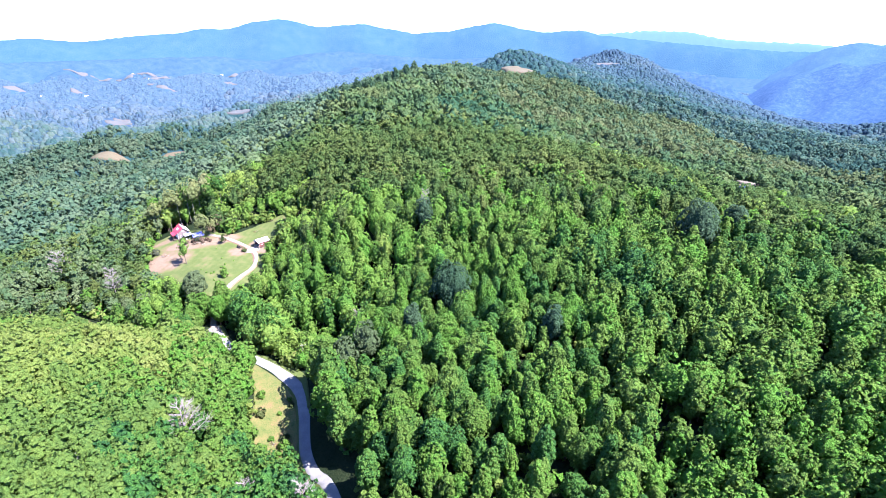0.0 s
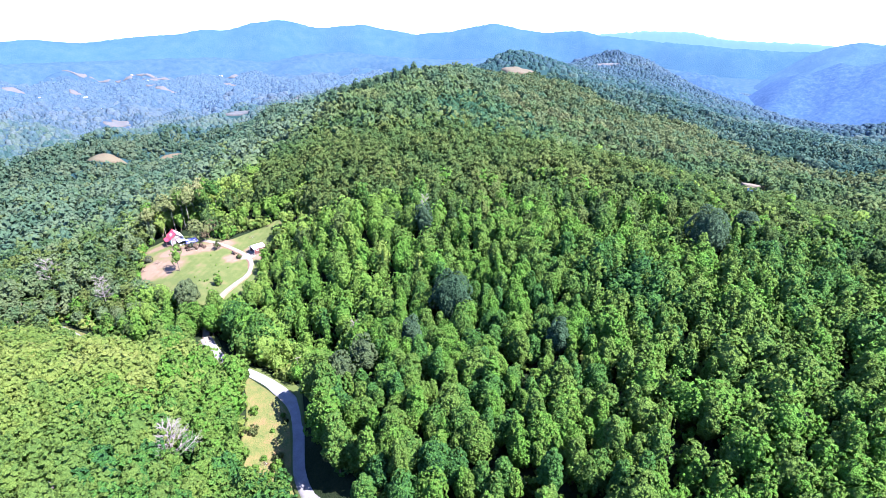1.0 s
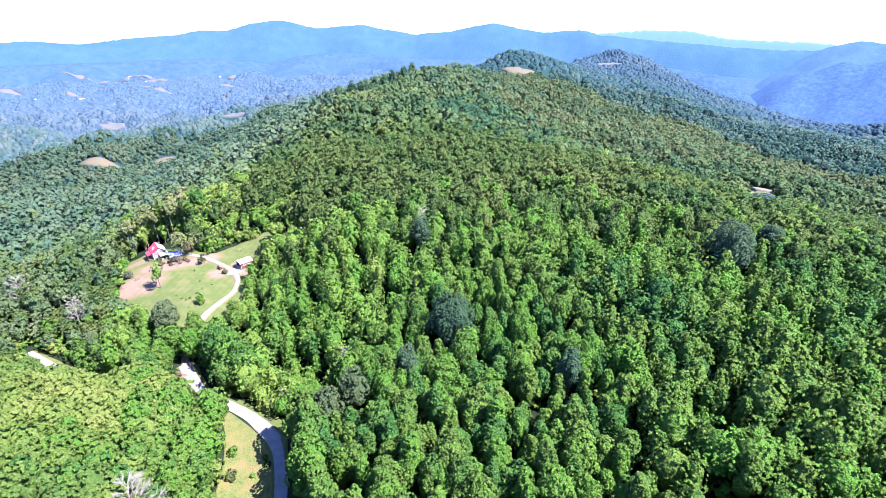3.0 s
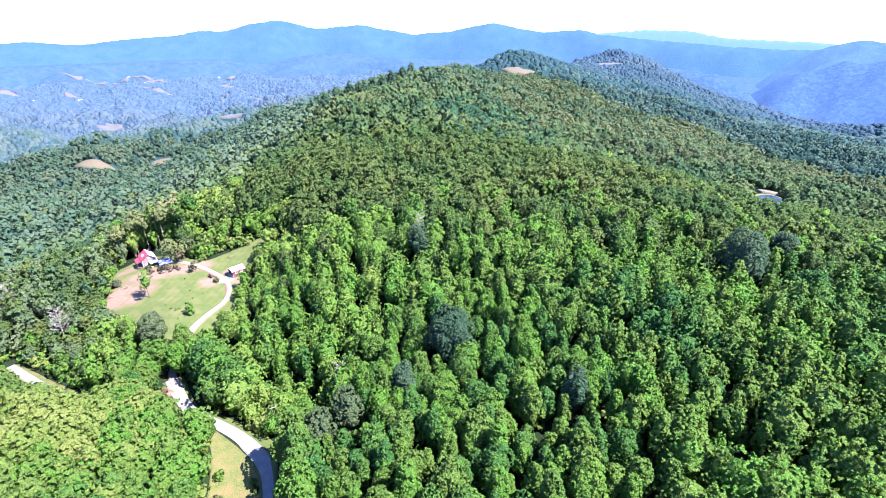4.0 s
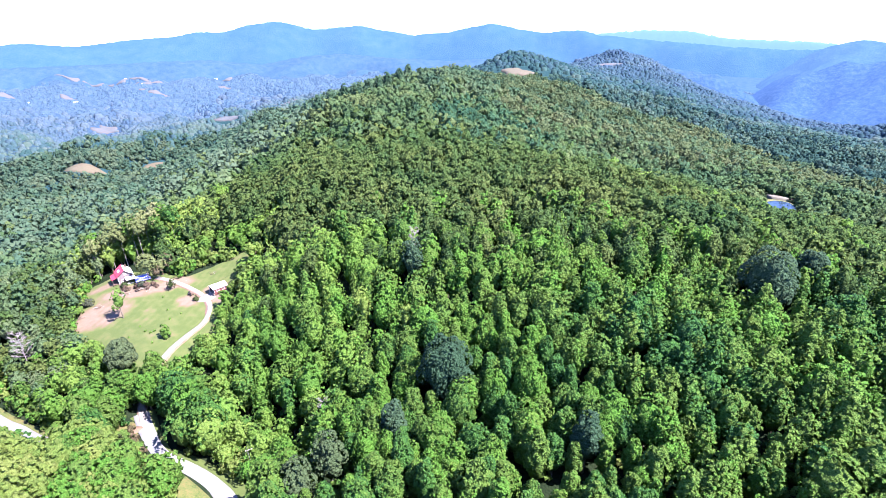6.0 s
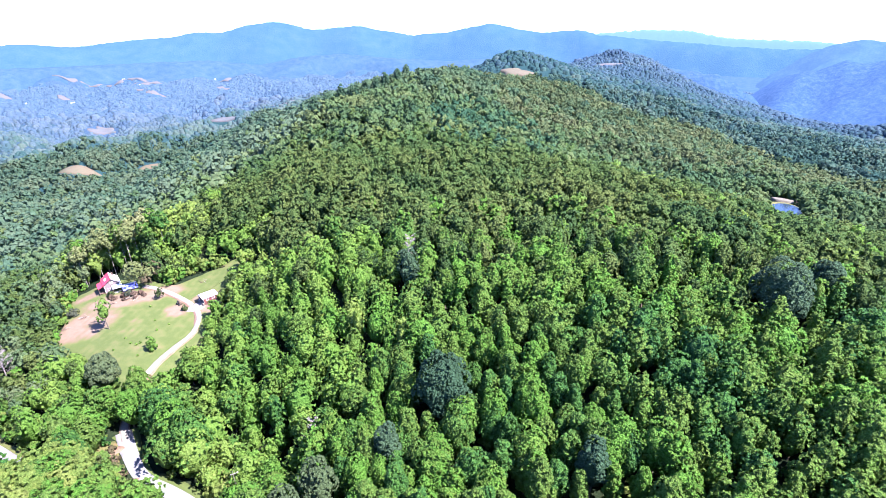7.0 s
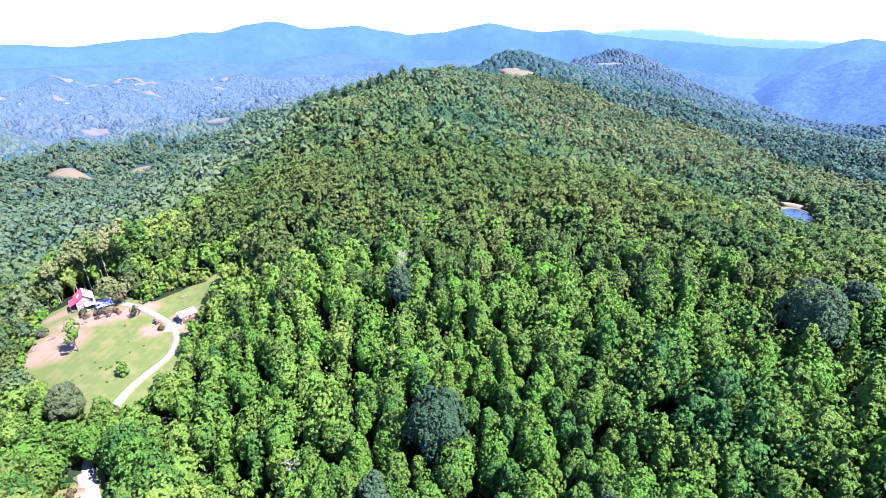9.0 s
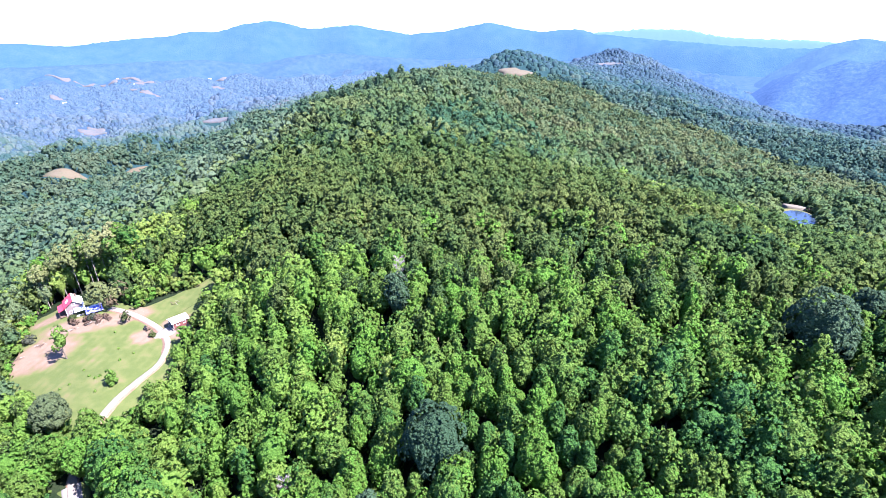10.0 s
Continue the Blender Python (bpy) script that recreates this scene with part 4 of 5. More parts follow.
# west of the ridge, woods take the leaves with haze painted in
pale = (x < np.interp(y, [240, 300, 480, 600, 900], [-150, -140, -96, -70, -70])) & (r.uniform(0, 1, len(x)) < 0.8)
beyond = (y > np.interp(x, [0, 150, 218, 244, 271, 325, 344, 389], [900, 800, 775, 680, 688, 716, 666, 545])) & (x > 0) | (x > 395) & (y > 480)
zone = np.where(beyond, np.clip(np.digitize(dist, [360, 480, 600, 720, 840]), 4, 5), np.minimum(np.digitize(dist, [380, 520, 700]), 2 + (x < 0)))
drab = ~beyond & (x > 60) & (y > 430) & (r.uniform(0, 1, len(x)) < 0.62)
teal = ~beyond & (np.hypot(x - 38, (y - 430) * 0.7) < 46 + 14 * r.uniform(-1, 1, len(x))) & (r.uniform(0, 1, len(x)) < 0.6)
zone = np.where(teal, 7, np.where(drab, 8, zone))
plant("woods", x, y, r, KINDS_B, (*ZONE[:6], M["pale_haze_woods"], M["teal_woods"], M["drab_woods"], M["haze_woods"], M["bark"]), "green forest over the upper hill and the valley sides", slots=np.where(pale & (dist < 690), np.where(dist < 430, 6, 9), zone), scale=(0.7, 1.15), sink=5.0, slim=1.12)
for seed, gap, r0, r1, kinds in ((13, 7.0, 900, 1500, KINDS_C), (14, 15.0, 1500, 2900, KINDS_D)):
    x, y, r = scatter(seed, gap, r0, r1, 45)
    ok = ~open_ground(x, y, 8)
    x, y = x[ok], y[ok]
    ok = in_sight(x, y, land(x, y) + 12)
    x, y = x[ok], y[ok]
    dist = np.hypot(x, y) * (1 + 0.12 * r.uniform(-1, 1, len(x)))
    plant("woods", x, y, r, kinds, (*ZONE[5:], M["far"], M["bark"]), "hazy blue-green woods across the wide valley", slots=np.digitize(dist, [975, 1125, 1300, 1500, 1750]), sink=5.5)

# low growth along the edges of road, lawn and meadow
x, y, r = scatter(15, 3.0, 60, 290, 56)
ok = open_ground(x, y, 9.0) & ~open_ground(x, y, 0.1) & (np.hypot(x, y) < 290)
ok &= ~inside(x, y, ellipse(-134, 232, 14, 13, 0)) & ~near_line(x, y, STRIP, 4.0) & ~inside(x, y, ellipse(-75.5, 149, 7.5, 5, -45))
x, y = x[ok], y[ok]
xg, yg, rg = scatter(17, 5.4, 46, 165, 54)
ok = ((xg > -46) | (yg < 150)) & ~open_ground(xg, yg, 2.0) & ~near_line(xg, yg, STRIP, 4.0)
x, y = np.append(x, xg[ok]), np.append(y, yg[ok])
SHRUBS = [(crown(340 + i, 3.0 + 0.4 * i, 3.2 + 0.5 * (i % 2), 5, 14, 0.62, (5, 3), 0.1, 0.2)) for i in range(3)]
plant("undergrowth", x, y, r, [(v - (0, 0, 0.4), f, np.zeros(len(f), int)) for v, f in SHRUBS], (M["woods"], M["bright"], M["bark"]), "tangled green undergrowth along the woodland edge",
      slots=(r.uniform(0, 1, len(x)) < np.where((x < -50) & (y < 150), 0.85, 0.45)).astype(int), scale=(0.7, 1.3))


r = np.random.RandomState(18)
i, j = np.meshgrid(np.arange(-22, 23), np.arange(-16, 9), indexing="ij")
x, y = (i * 7.4 + r.uniform(-3, 3, i.shape)).ravel(), (j * 6.8 + r.uniform(-3, 3, i.shape)).ravel()
ok = (np.hypot(x, y) <= 47) | (y < 0) | (np.abs(np.degrees(np.arctan2(x, y + 25))) >= 57)
ok &= ~open_ground(x, y, 1.4)
plant("woods", x[ok], y[ok], r, KINDS_B, (M["woods"], M["bark"]), "green hardwood forest on the slope behind", scale=(0.75, 1.1))


def dead_tree(seed, tall, spread, label, group="dead trees in the wood"):
    """A leafless bleached tree: trunk and forking bare branches."""
    r = random.Random(seed)
    top = tagged(new("dead_tree"), label, "dead tree", group)
    part("trunk", trunk(seed, tall, 0.2, 0, 6), M["dead"], top)

    def limb(a, z, ln, thick):
        v, f, n = [], [], 0
        ang = np.arange(4) * math.tau / 4

        def tube(p, q, r0, r1):
            nonlocal n
            d = (q - p).normalized()
            s = d.cross(Vector((0.3, 0.2, 0.9))).normalized()
            u = d.cross(s)
            for c, rr in ((p, r0), (q, r1)):
                for k in ang:
                    v.append(tuple(c + s * rr * math.cos(k) + u * rr * math.sin(k)))
            f.extend([(n + i, n + (i + 1) % 4, n + 4 + (i + 1) % 4, n + 4 + i) for i in range(4)])
            n += 8
        p0 = Vector((0, 0, z))
        p1 = p0 + Vector((math.cos(a) * ln * 0.5, math.sin(a) * ln * 0.5, ln * 0.4))
        tube(p0, p1, thick, thick * 0.7)
        for _ in range(8):
            b = a + r.uniform(-1.0, 1.0)
            k = ln * r.uniform(0.35, 0.65)
            p2 = p1 + Vector((math.cos(b) * k, math.sin(b) * k, k * r.uniform(0.2, 1.0)))
            tube(p1, p2, thick * 0.7, thick * 0.35)
            for _ in range(5):
                c = b + r.uniform(-0.9, 0.9)
                m = k * r.uniform(0.4, 0.7)
                tube(p2, p2 + Vector((math.cos(c) * m, math.sin(c) * m, m * r.uniform(0.1, 0.9))), thick * 0.4, thick * 0.15)
        return np.array(v), np.array(f)
    for i in range(18):
        part("branch", limb(i * 2.4 + r.uniform(-0.4, 0.4), tall * (0.35 + 0.036 * i), spread * r.uniform(0.7, 1.1) * (1.15 - 0.035 * i) * 0.62, 0.06), M["dead"], top)
    return top


for i, (tx, ty) in enumerate(RIDGE):
    stand(tree("ridge_pine", 480 + i, 8.5, 15.5 + i % 3, 2.0, 14, 90, 0.8, 0.45, M["dark"], "dark pointed pine on the ridge crest", group="pines on the ridge", limbs=3), tx, ty)
for i, (tx, ty, h, w) in enumerate(DEAD):
    stand(dead_tree(500 + i, h, w, "bleached leafless dead tree among green hardwoods"), tx, ty)


# ---- the homestead ----
def box(bm, x0, x1, y0, y1, z0, z1):
    v = [bm.verts.new(c) for c in ((x0, y0, z0), (x1, y0, z0), (x1, y1, z0), (x0, y1, z0), (x0, y0, z1), (x1, y0, z1), (x1, y1, z1), (x0, y1, z1))]
    for f in ((0, 3, 2, 1), (4, 5, 6, 7), (0, 1, 5, 4), (1, 2, 6, 5), (2, 3, 7, 6), (3, 0, 4, 7)):
        bm.faces.new([v[i] for i in f])
    return bm


def boxes(*bs):
    bm = bmesh.new()
    for b in bs:
        box(bm, *b)
    return bm


def slab(corners, thick):
    """A sloping sheet with thickness."""
    bm = bmesh.new()
    lo = [bm.verts.new(c) for c in corners]
    hi = [bm.verts.new((c[0], c[1], c[2] + thick)) for c in corners]
    n = len(corners)
    bm.faces.new(hi)
    bm.faces.new(lo[::-1])
    for i in range(n):
        bm.faces.new((lo[i], lo[(i + 1) % n], hi[(i + 1) % n], hi[i]))
    bmesh.ops.recalc_face_normals(bm, faces=bm.faces)
    return bm


def gable_wall(x0, x1, y, z0, z1, zr, thick):
    bm = bmesh.new()
    xm = (x0 + x1) / 2
    pts = [(x0, z0), (x1, z0), (x1, z1), (xm, zr), (x0, z1)]
    a = [bm.verts.new((px, y - thick / 2, pz)) for px, pz in pts]
    b = [bm.verts.new((px, y + thick / 2, pz)) for px, pz in pts]
    bm.faces.new(a)
    bm.faces.new(b[::-1])
    for i in range(5):
        bm.faces.new((a[i], b[i], b[(i + 1) % 5], a[(i + 1) % 5]))
    bmesh.ops.recalc_face_normals(bm, faces=bm.faces)
    return bm


def window_part(parent, x0, x1, y0, y1, z0, z1):
    """A window set into a wall: frame, sill and pane."""
    bm = boxes((x0, x1, y0, y1, z1 - 0.09, z1), (x0, x0 + 0.09, y0, y1, z0 + 0.09, z1 - 0.09), (x1 - 0.09, x1, y0, y1, z0 + 0.09, z1 - 0.09))
    bmesh.ops.remove_doubles(bm, verts=bm.verts, dist=0.001)
    win = part("window", bm, M["white"], parent)
    part("sill", boxes((x0 - 0.05, x1 + 0.05, y0 - 0.06, y1, z0, z0 + 0.09)), M["white"], win)
    ym = (y0 + y1) / 2
    part("pane", boxes((x0 + 0.09, x1 - 0.09, ym - 0.01, ym + 0.01, z0 + 0.09, z1 - 0.09)), M["black"], win, "dark window glass")


def ribs(corners, n, lift):
    """Standing seams on a sloping sheet: corners eave start, eave end, ridge end, ridge start."""
    a, b, c, d = (Vector(k) for k in corners)
    bm = bmesh.new()
    for i in range(n):
        t = (i + 0.5) / n
        p, q = a.lerp(b, t), d.lerp(c, t)
        w = (b - a).normalized() * 0.03
        v = [bm.verts.new(k) for k in (p - w, p + w, q + w, q - w)]
        u = [bm.verts.new(k + Vector((0, 0, lift))) for k in (p - w, p + w, q + w, q - w)]
        bm.faces.new(u)
        for j in range(4):
            bm.faces.new((v[j], v[(j + 1) % 4], u[(j + 1) % 4], u[j]))
    return bm


def build_house():
    """The house: a gabled main block with its ridge away from the drive, a low wing, and a deck."""
    h = tagged(new("house"), "small gabled house with red metal roof and raised wooden deck", "house")
    # main block 7 x 9 m, ground falls to the front
    z0, ze, zr = -1.2, 4.2, 6.9
    part("wall", boxes((-3.3, -3.14, -4.3, 4.3, z0, ze)), M["white"], h)
    part("wall", boxes((3.14, 3.3, -4.3, 4.3, z0, ze)), M["white"], h)
    part("wall", gable_wall(-3.14, 3.14, -4.2, z0, ze, zr - 0.15, 0.16), M["siding"], h, "grey-pink weathered front gable")
    part("wall", gable_wall(-3.14, 3.14, 4.2, z0, ze, zr - 0.15, 0.16), M["white"], h)
    le = [(-3.8, -4.9, 3.85), (-3.8, 4.9, 3.85), (0, 4.9, zr), (0, -4.9, zr)]
    re = [(3.8, -4.9, 3.85), (3.8, 4.9, 3.85), (0, 4.9, zr), (0, -4.9, zr)]
    ra = part("roof_slope", slab(le, 0.1), M["red"], h, "red ribbed metal roof slope")
    part("seam", ribs([(x, y, z + 0.1) for x, y, z in le], 16, 0.05), M["red"], ra)
    # glare on the sunlit slope is put into its colour: pale instead of red
    rb = part("roof_slope", slab([(x, y, z + 0.002) for x, y, z in re], 0.1), M["tin"], h, "sunlit roof slope, its glare given as pale metal")
    part("seam", ribs([(x, y, z + 0.1) for x, y, z in re], 16, 0.05), M["tin"], rb)
    part("ridge_cap", boxes((-0.16, 0.16, -4.95, 4.95, zr + 0.09, zr + 0.15)), M["red"], h)
    for y in (-1.3, 0.2):
        sk = part("skylight", slab([(-2.5, y, 4.93), (-2.5, y + 0.9, 4.93), (-1.5, y + 0.9, 5.73), (-1.5, y, 5.73)], 0.22), M["white"], h, "white framed roof window")
        part("pane", slab([(-2.35, y + 0.12, 5.28), (-2.35, y + 0.78, 5.28), (-1.65, y + 0.78, 5.84), (-1.65, y + 0.12, 5.84)], 0.03), M["white"], sk)
    # pale roof over the front deck
    part("deck_roof", slab([(-0.4, -8.2, 2.55), (3.9, -8.2, 2.55), (3.9, -4.95, 3.35), (-0.4, -4.95, 3.35)], 0.09), M["tin"], h, "pale metal roof over the deck")
    for x in (-0.2, 3.6):
        part("roof_post", boxes((x - 0.07, x + 0.07, -8.1, -7.96, 0.0, 2.55)), M["wood"], h)
    # low lean-to along the far side with its own red roof
    part("porch_roof", slab([(-6.0, -3.9, 2.6), (-6.0, 3.4, 2.6), (-3.5, 3.4, 3.5), (-3.5, -3.9, 3.5)], 0.1), M["red"], h, "red metal porch roof")
    for y in (-3.6, -0.2, 3.2):
        part("porch_post", boxes((-5.85, -5.7, y - 0.08, y + 0.08, z0, 2.6)), M["wood"], h)
    part("porch_floor", boxes((-5.9, -3.32, -3.8, 3.3, -0.15, 0.0)), M["wood"], h)
    for x in (-2.2, 0.9):
        window_part(h, x, x + 1.2, -4.34, -4.1, 1.0, 2.3)
    window_part(h, -0.6, 0.6, -4.34, -4.1, 4.3, 5.3)
    door = part("door", boxes((-0.5, 0.4, -4.33, -4.12, 0.0, 2.05)), M["wood"], h)
    part("door_handle", boxes((0.2, 0.3, -4.4, -4.33, 0.98, 1.08)), M["black"], door)
    # deck in front
    part("deck_floor", boxes((-3.6, 3.6, -8.6, -4.45, -0.18, 0.0)), M["wood"], h)
    for x in (-3.4, -1.1, 1.2, 3.4):
        part("deck_post", boxes((x - 0.09, x + 0.09, -8.5, -8.32, -3.4, 1.05)), M["wood"], h)
    part("rail", boxes((-3.5, 3.5, -8.46, -8.36, 0.95, 1.05)), M["white"], h)
    part("rail", boxes((-3.5, 3.5, -8.44, -8.38, 0.45, 0.53)), M["white"], h)
    for i in range(14):
        x = -3.25 + i * 0.5
        part("baluster", boxes((x - 0.02, x + 0.02, -8.43, -8.39, 0.0, 0.95)), M["white"], h)
    # wing beyond the deck, with a white roof at its back and a blue sheet over its front
    part("wing_wall", boxes((3.8, 9.6, -10.6, -6.2, z0, 2.3)), M["wood"], h)
    wr = [(3.5, -4.6, 2.2), (10.0, -4.6, 2.2), (10.0, -8.3, 3.2), (3.5, -8.3, 3.2)]
    part("wing_roof", slab(wr, 0.1), M["tin"], h, "pale metal wing roof")
    bl = [(3.3, -12.2, 1.9), (9.9, -12.2, 1.9), (9.9, -8.3, 3.2), (3.3, -8.3, 3.2)]
    b = part("wing_roof", slab([(x, y, z + 0.003) for x, y, z in bl], 0.08), M["blue"], h, "blue sheeted wing roof")
    part("batten", ribs([(x, y, z + 0.083) for x, y, z in bl], 7, 0.05), M["white"], b)
    for x in (3.5, 6.6, 9.7):
        part("wing_post", boxes((x - 0.07, x + 0.07, -12.1, -11.96, -2.6, 1.95)), M["wood"], h)
    part("chimney", boxes((1.3, 1.9, 1.6, 2.2, 5.6, 7.6)), M["wood"], h)
    return h


HX, HY = -134.0, 228.5
house = build_house()
house.matrix_basis = pose(HX, HY, 17.8, 0, 0, 40) @ Matrix.Scale(0.82, 4)


def build_shed():
    s = tagged(new("shed"), "small red-brown shed with pale metal gable roof, open end", "shed")
    L, W, ze, zr = 2.7, 2.3, 2.3, 3.3
    part("side_wall", boxes((-L, L, -W, -W + 0.12, -0.6, ze)), M["barn"], s)
    part("side_wall", boxes((-L, L, W - 0.12, W, -0.6, ze)), M["barn"], s)
    bm = gable_wall(-W + 0.12, W - 0.12, 0, -0.6, ze, zr, 0.12)
    bmesh.ops.rotate(bm, verts=bm.verts, cent=(0, 0, 0), matrix=Matrix.Rotation(radians(90), 3, "Z"))
    bmesh.ops.translate(bm, verts=bm.verts, vec=(L - 0.07, 0, 0))
    part("end_wall", bm, M["barn"], s)
    part("slab", boxes((-L - 0.4, L, -W, W, -0.7, 0.05)), M["gravel"], s)
    a = [(-L - 0.5, -W - 0.35, ze - 0.15), (L + 0.35, -W - 0.35, ze - 0.15), (L + 0.35, 0, zr), (-L - 0.5, 0, zr)]
    b = [(-L - 0.5, W + 0.35, ze - 0.15), (L + 0.35, W + 0.35, ze - 0.15), (L + 0.35, 0, zr), (-L - 0.5, 0, zr)]
    r1 = part("roof_slope", slab(a, 0.08), M["tin"], s, "pale ribbed metal roof slope")
    part("seam", ribs([(x, y, z + 0.08) for x, y, z in a], 9, 0.04), M["tin"], r1)
    r2 = part("roof_slope", slab([(x, y, z + 0.002) for x, y, z in b], 0.08), M["tin"], s)
    part("seam", ribs([(x, y, z + 0.08) for x, y, z in b], 9, 0.04), M["tin"], r2)
    part("ridge_cap", boxes((-L - 0.52, L + 0.37, -0.12, 0.12, zr + 0.07, zr + 0.12)), M["tin"], s)
    for x in (-1.7, 0.6):
        window_part(s, x, x + 1.1, -W - 0.04, -W + 0.14, 0.9, 1.8)
    part("door_post", boxes((-L - 0.02, -L + 0.12, -W, -W + 0.14, 0.05, ze)), M["white"], s)
    part("door_post", boxes((-L - 0.02, -L + 0.12, W - 0.14, W, 0.05, ze)), M["white"], s)
    part("lintel", boxes((-L - 0.02, -L + 0.12, -W + 0.14, W - 0.14, ze - 0.2, ze)), M["white"], s)
    return s


shed = build_shed()
shed.matrix_basis = pose(-89.4, 217.8, 17.9, 0, 0, 48) @ Matrix.Scale(0.97, 4)

patch("gravel_apron", ellipse(-92.6, 213.8, 3.6, 2.4, 30), M["gravel"], 0.52, 0.8, "pale gravel turning place before the shed", 0.2, 61, category="apron")
# trees and shrubs of the yard
stand(tree("yard_tree", 600, 5.4, 12.8, 3.6, 8, 170, 0.34, 0.3, M["yard"], "leafy bright green shade tree with bare lower trunk on lawn", thick=0.22, low=0.6, fill=0.72), -119.8, 202.4)
stand(tree("yard_tree", 601, 9.0, 11.5, 4.2, 22, 330, 0.36, 0.1, M["olive_pale"], "round olive-green tree close beside the house deck", thick=0.2, low=0.6, fill=0.72), -122.5, 226.5)
stand(tree("yard_tree", 602, 5.4, 9.0, 3.0, 12, 130, 0.34, 0.1, M["olive_pale"], "thin olive-green tree beside the house", thick=0.16, low=0.6, fill=0.72), -117.5, 229.0)
stand(tree("yard_tree", 604, 4.6, 9.0, 3.5, 11, 110, 0.32, 0.2, M["tan"], "thin tan-leaved dying tree beside the drive", thick=0.14, low=0.6, fill=0.72), -115.5, 230.5)
stand(tree("yard_tree", 605, 3.6, 6.0, 2.0, 10, 80, 0.3, 0.2, M["tan"], "small tan-leaved dying tree near the house", thick=0.12, low=0.6, fill=0.72), -117.8, 226.0)
stand(tree("yard_tree", 603, 3.2, 4.5, 0.8, 10, 90, 0.28, 0.1, M["olive"], "small sparse olive tree on the earth bank", thick=0.1, low=0.6, fill=0.72), -109.2, 219.5)


def bush(name, seed, width, tall, mat, label, leaves=10, clumps=14, group=""):
    b = tagged(new(name), label, "bush", group)
    v, f = crown(seed, width, tall, max(6, clumps // 2), 6 * clumps + leaves, 0.1 + 0.075 * width, (7, 5), 0.15, 0.6)
    part("foliage", (v - (0, 0, 0.06 * tall), f), mat, b)
    part("stem", trunk(seed, tall * 0.5, 0.05 * width, 3, 5), M["bark"], b)
    return b


stand(bush("bush", 610, 3.1, 5.8, M["yard"], "rounded green bush standing alone on the lawn", 26, 22), -96.9, 189.6)
stand(bush("bush", 611, 2.0, 2.2, M["olive"], "small dark shrub on the earth heap"), -96.3, 212.4)
stand(bush("bush", 612, 3.6, 2.8, M["grey_green"], "grey-green thicket at the lawn edge"), -139.5, 212.0)
stand(bush("bush", 613, 3.0, 2.4, M["grey_green"], "low brown-green shrub below the deck"), -122.5, 221.5)
for i, (bx, by, w) in enumerate([(-124.5, 220.8, 2.2), (-121.0, 221.6, 2.6), (-118.6, 222.4, 2.0), (-127.6, 219.4, 1.8), (-116.5, 221.0, 1.6), (-123.0, 218.8, 1.6), (-119.6, 219.6, 1.3), (-129.5, 220.3, 2.0)]):
    stand(bush("bush", 616 + i, w, 0.8 * w, M["brown"], "low dry brown scrub on the earth bank", 12, 10, "dry scrub below the deck"), bx, by)
for i, (bx, by, w) in enumerate([(-75.0, 137.4, 2.4), (-78.2, 139.8, 2.8), (-81.0, 142.6, 2.6), (-83.8, 146.0, 2.4), (-71.6, 135.4, 2.0), (-87.2, 149.8, 2.2), (-77.2, 135.6, 2.6), (-82.0, 138.8, 3.0), (-86.0, 144.2, 3.2)]):
    stand(bush("bush", 660 + i, w, 0.85 * w, M["tan"] if i % 2 else M["olive"], "scrubby half-dry bush on the bank by the road", 12, 10, "scrub along the road bank"), bx, by)
stand(bush("bush", 614, 2.8, 2.4, M["olive"], "low shrub below the deck"), -130.2, 221.5)
for i, (bx, by) in enumerate([(-110, 196.2), (-106.4, 193.2), (-103.8, 192.1), (-103.0, 193.2), (-110.5, 190), (-100, 186.2), (-98.4, 204), (-104.7, 206.2), (-110.5, 214.2), (-112.3, 188.2), (-101, 200.5)]):
    stand(bush("sapling", 620 + i, 0.55 + 0.08 * (i % 4), 0.8 + 0.16 * (i % 3), M["yard"], "tiny green sapling on the lawn", 5, 8, "saplings on the lawn"), bx, by)


def tall_pole_tree(seed, tall, label):
    """A tall forest-edge tree: long bare pale trunk, small crown on top."""
    t = tagged(new("tall_tree"), label, "tree", "tall bare-stemmed trees behind the house")
    part("trunk", trunk(seed, tall * 0.95, 0.14, 3, 6), M["pale_bark"], t)
    v, f = crown(seed, 7.0, tall * 0.40, 14, 140, 0.48, (7, 5), 0.1, 0.5, 0.78)
    part("crown", (v + (0, 0, tall * 0.62), f), M["olive_pale"] if seed % 3 else M["leaves"], t)
    return t


for i, (bx, by, h) in enumerate([(-141.5, 243, 19), (-146, 241, 20), (-137, 245, 21), (-133.5, 243.5, 20), (-131, 246, 21), (-124, 244, 20), (-128, 248, 22), (-150, 236, 18), (-126, 251, 23), (-135, 250, 23), (-141, 250, 22), (-120, 248, 22), (-147, 247, 21), (-130, 254, 24), (-153, 242, 20)]):
    stand(tall_pole_tree(640 + i, h, "tall tree with bare pale trunk behind the house"), bx, by)


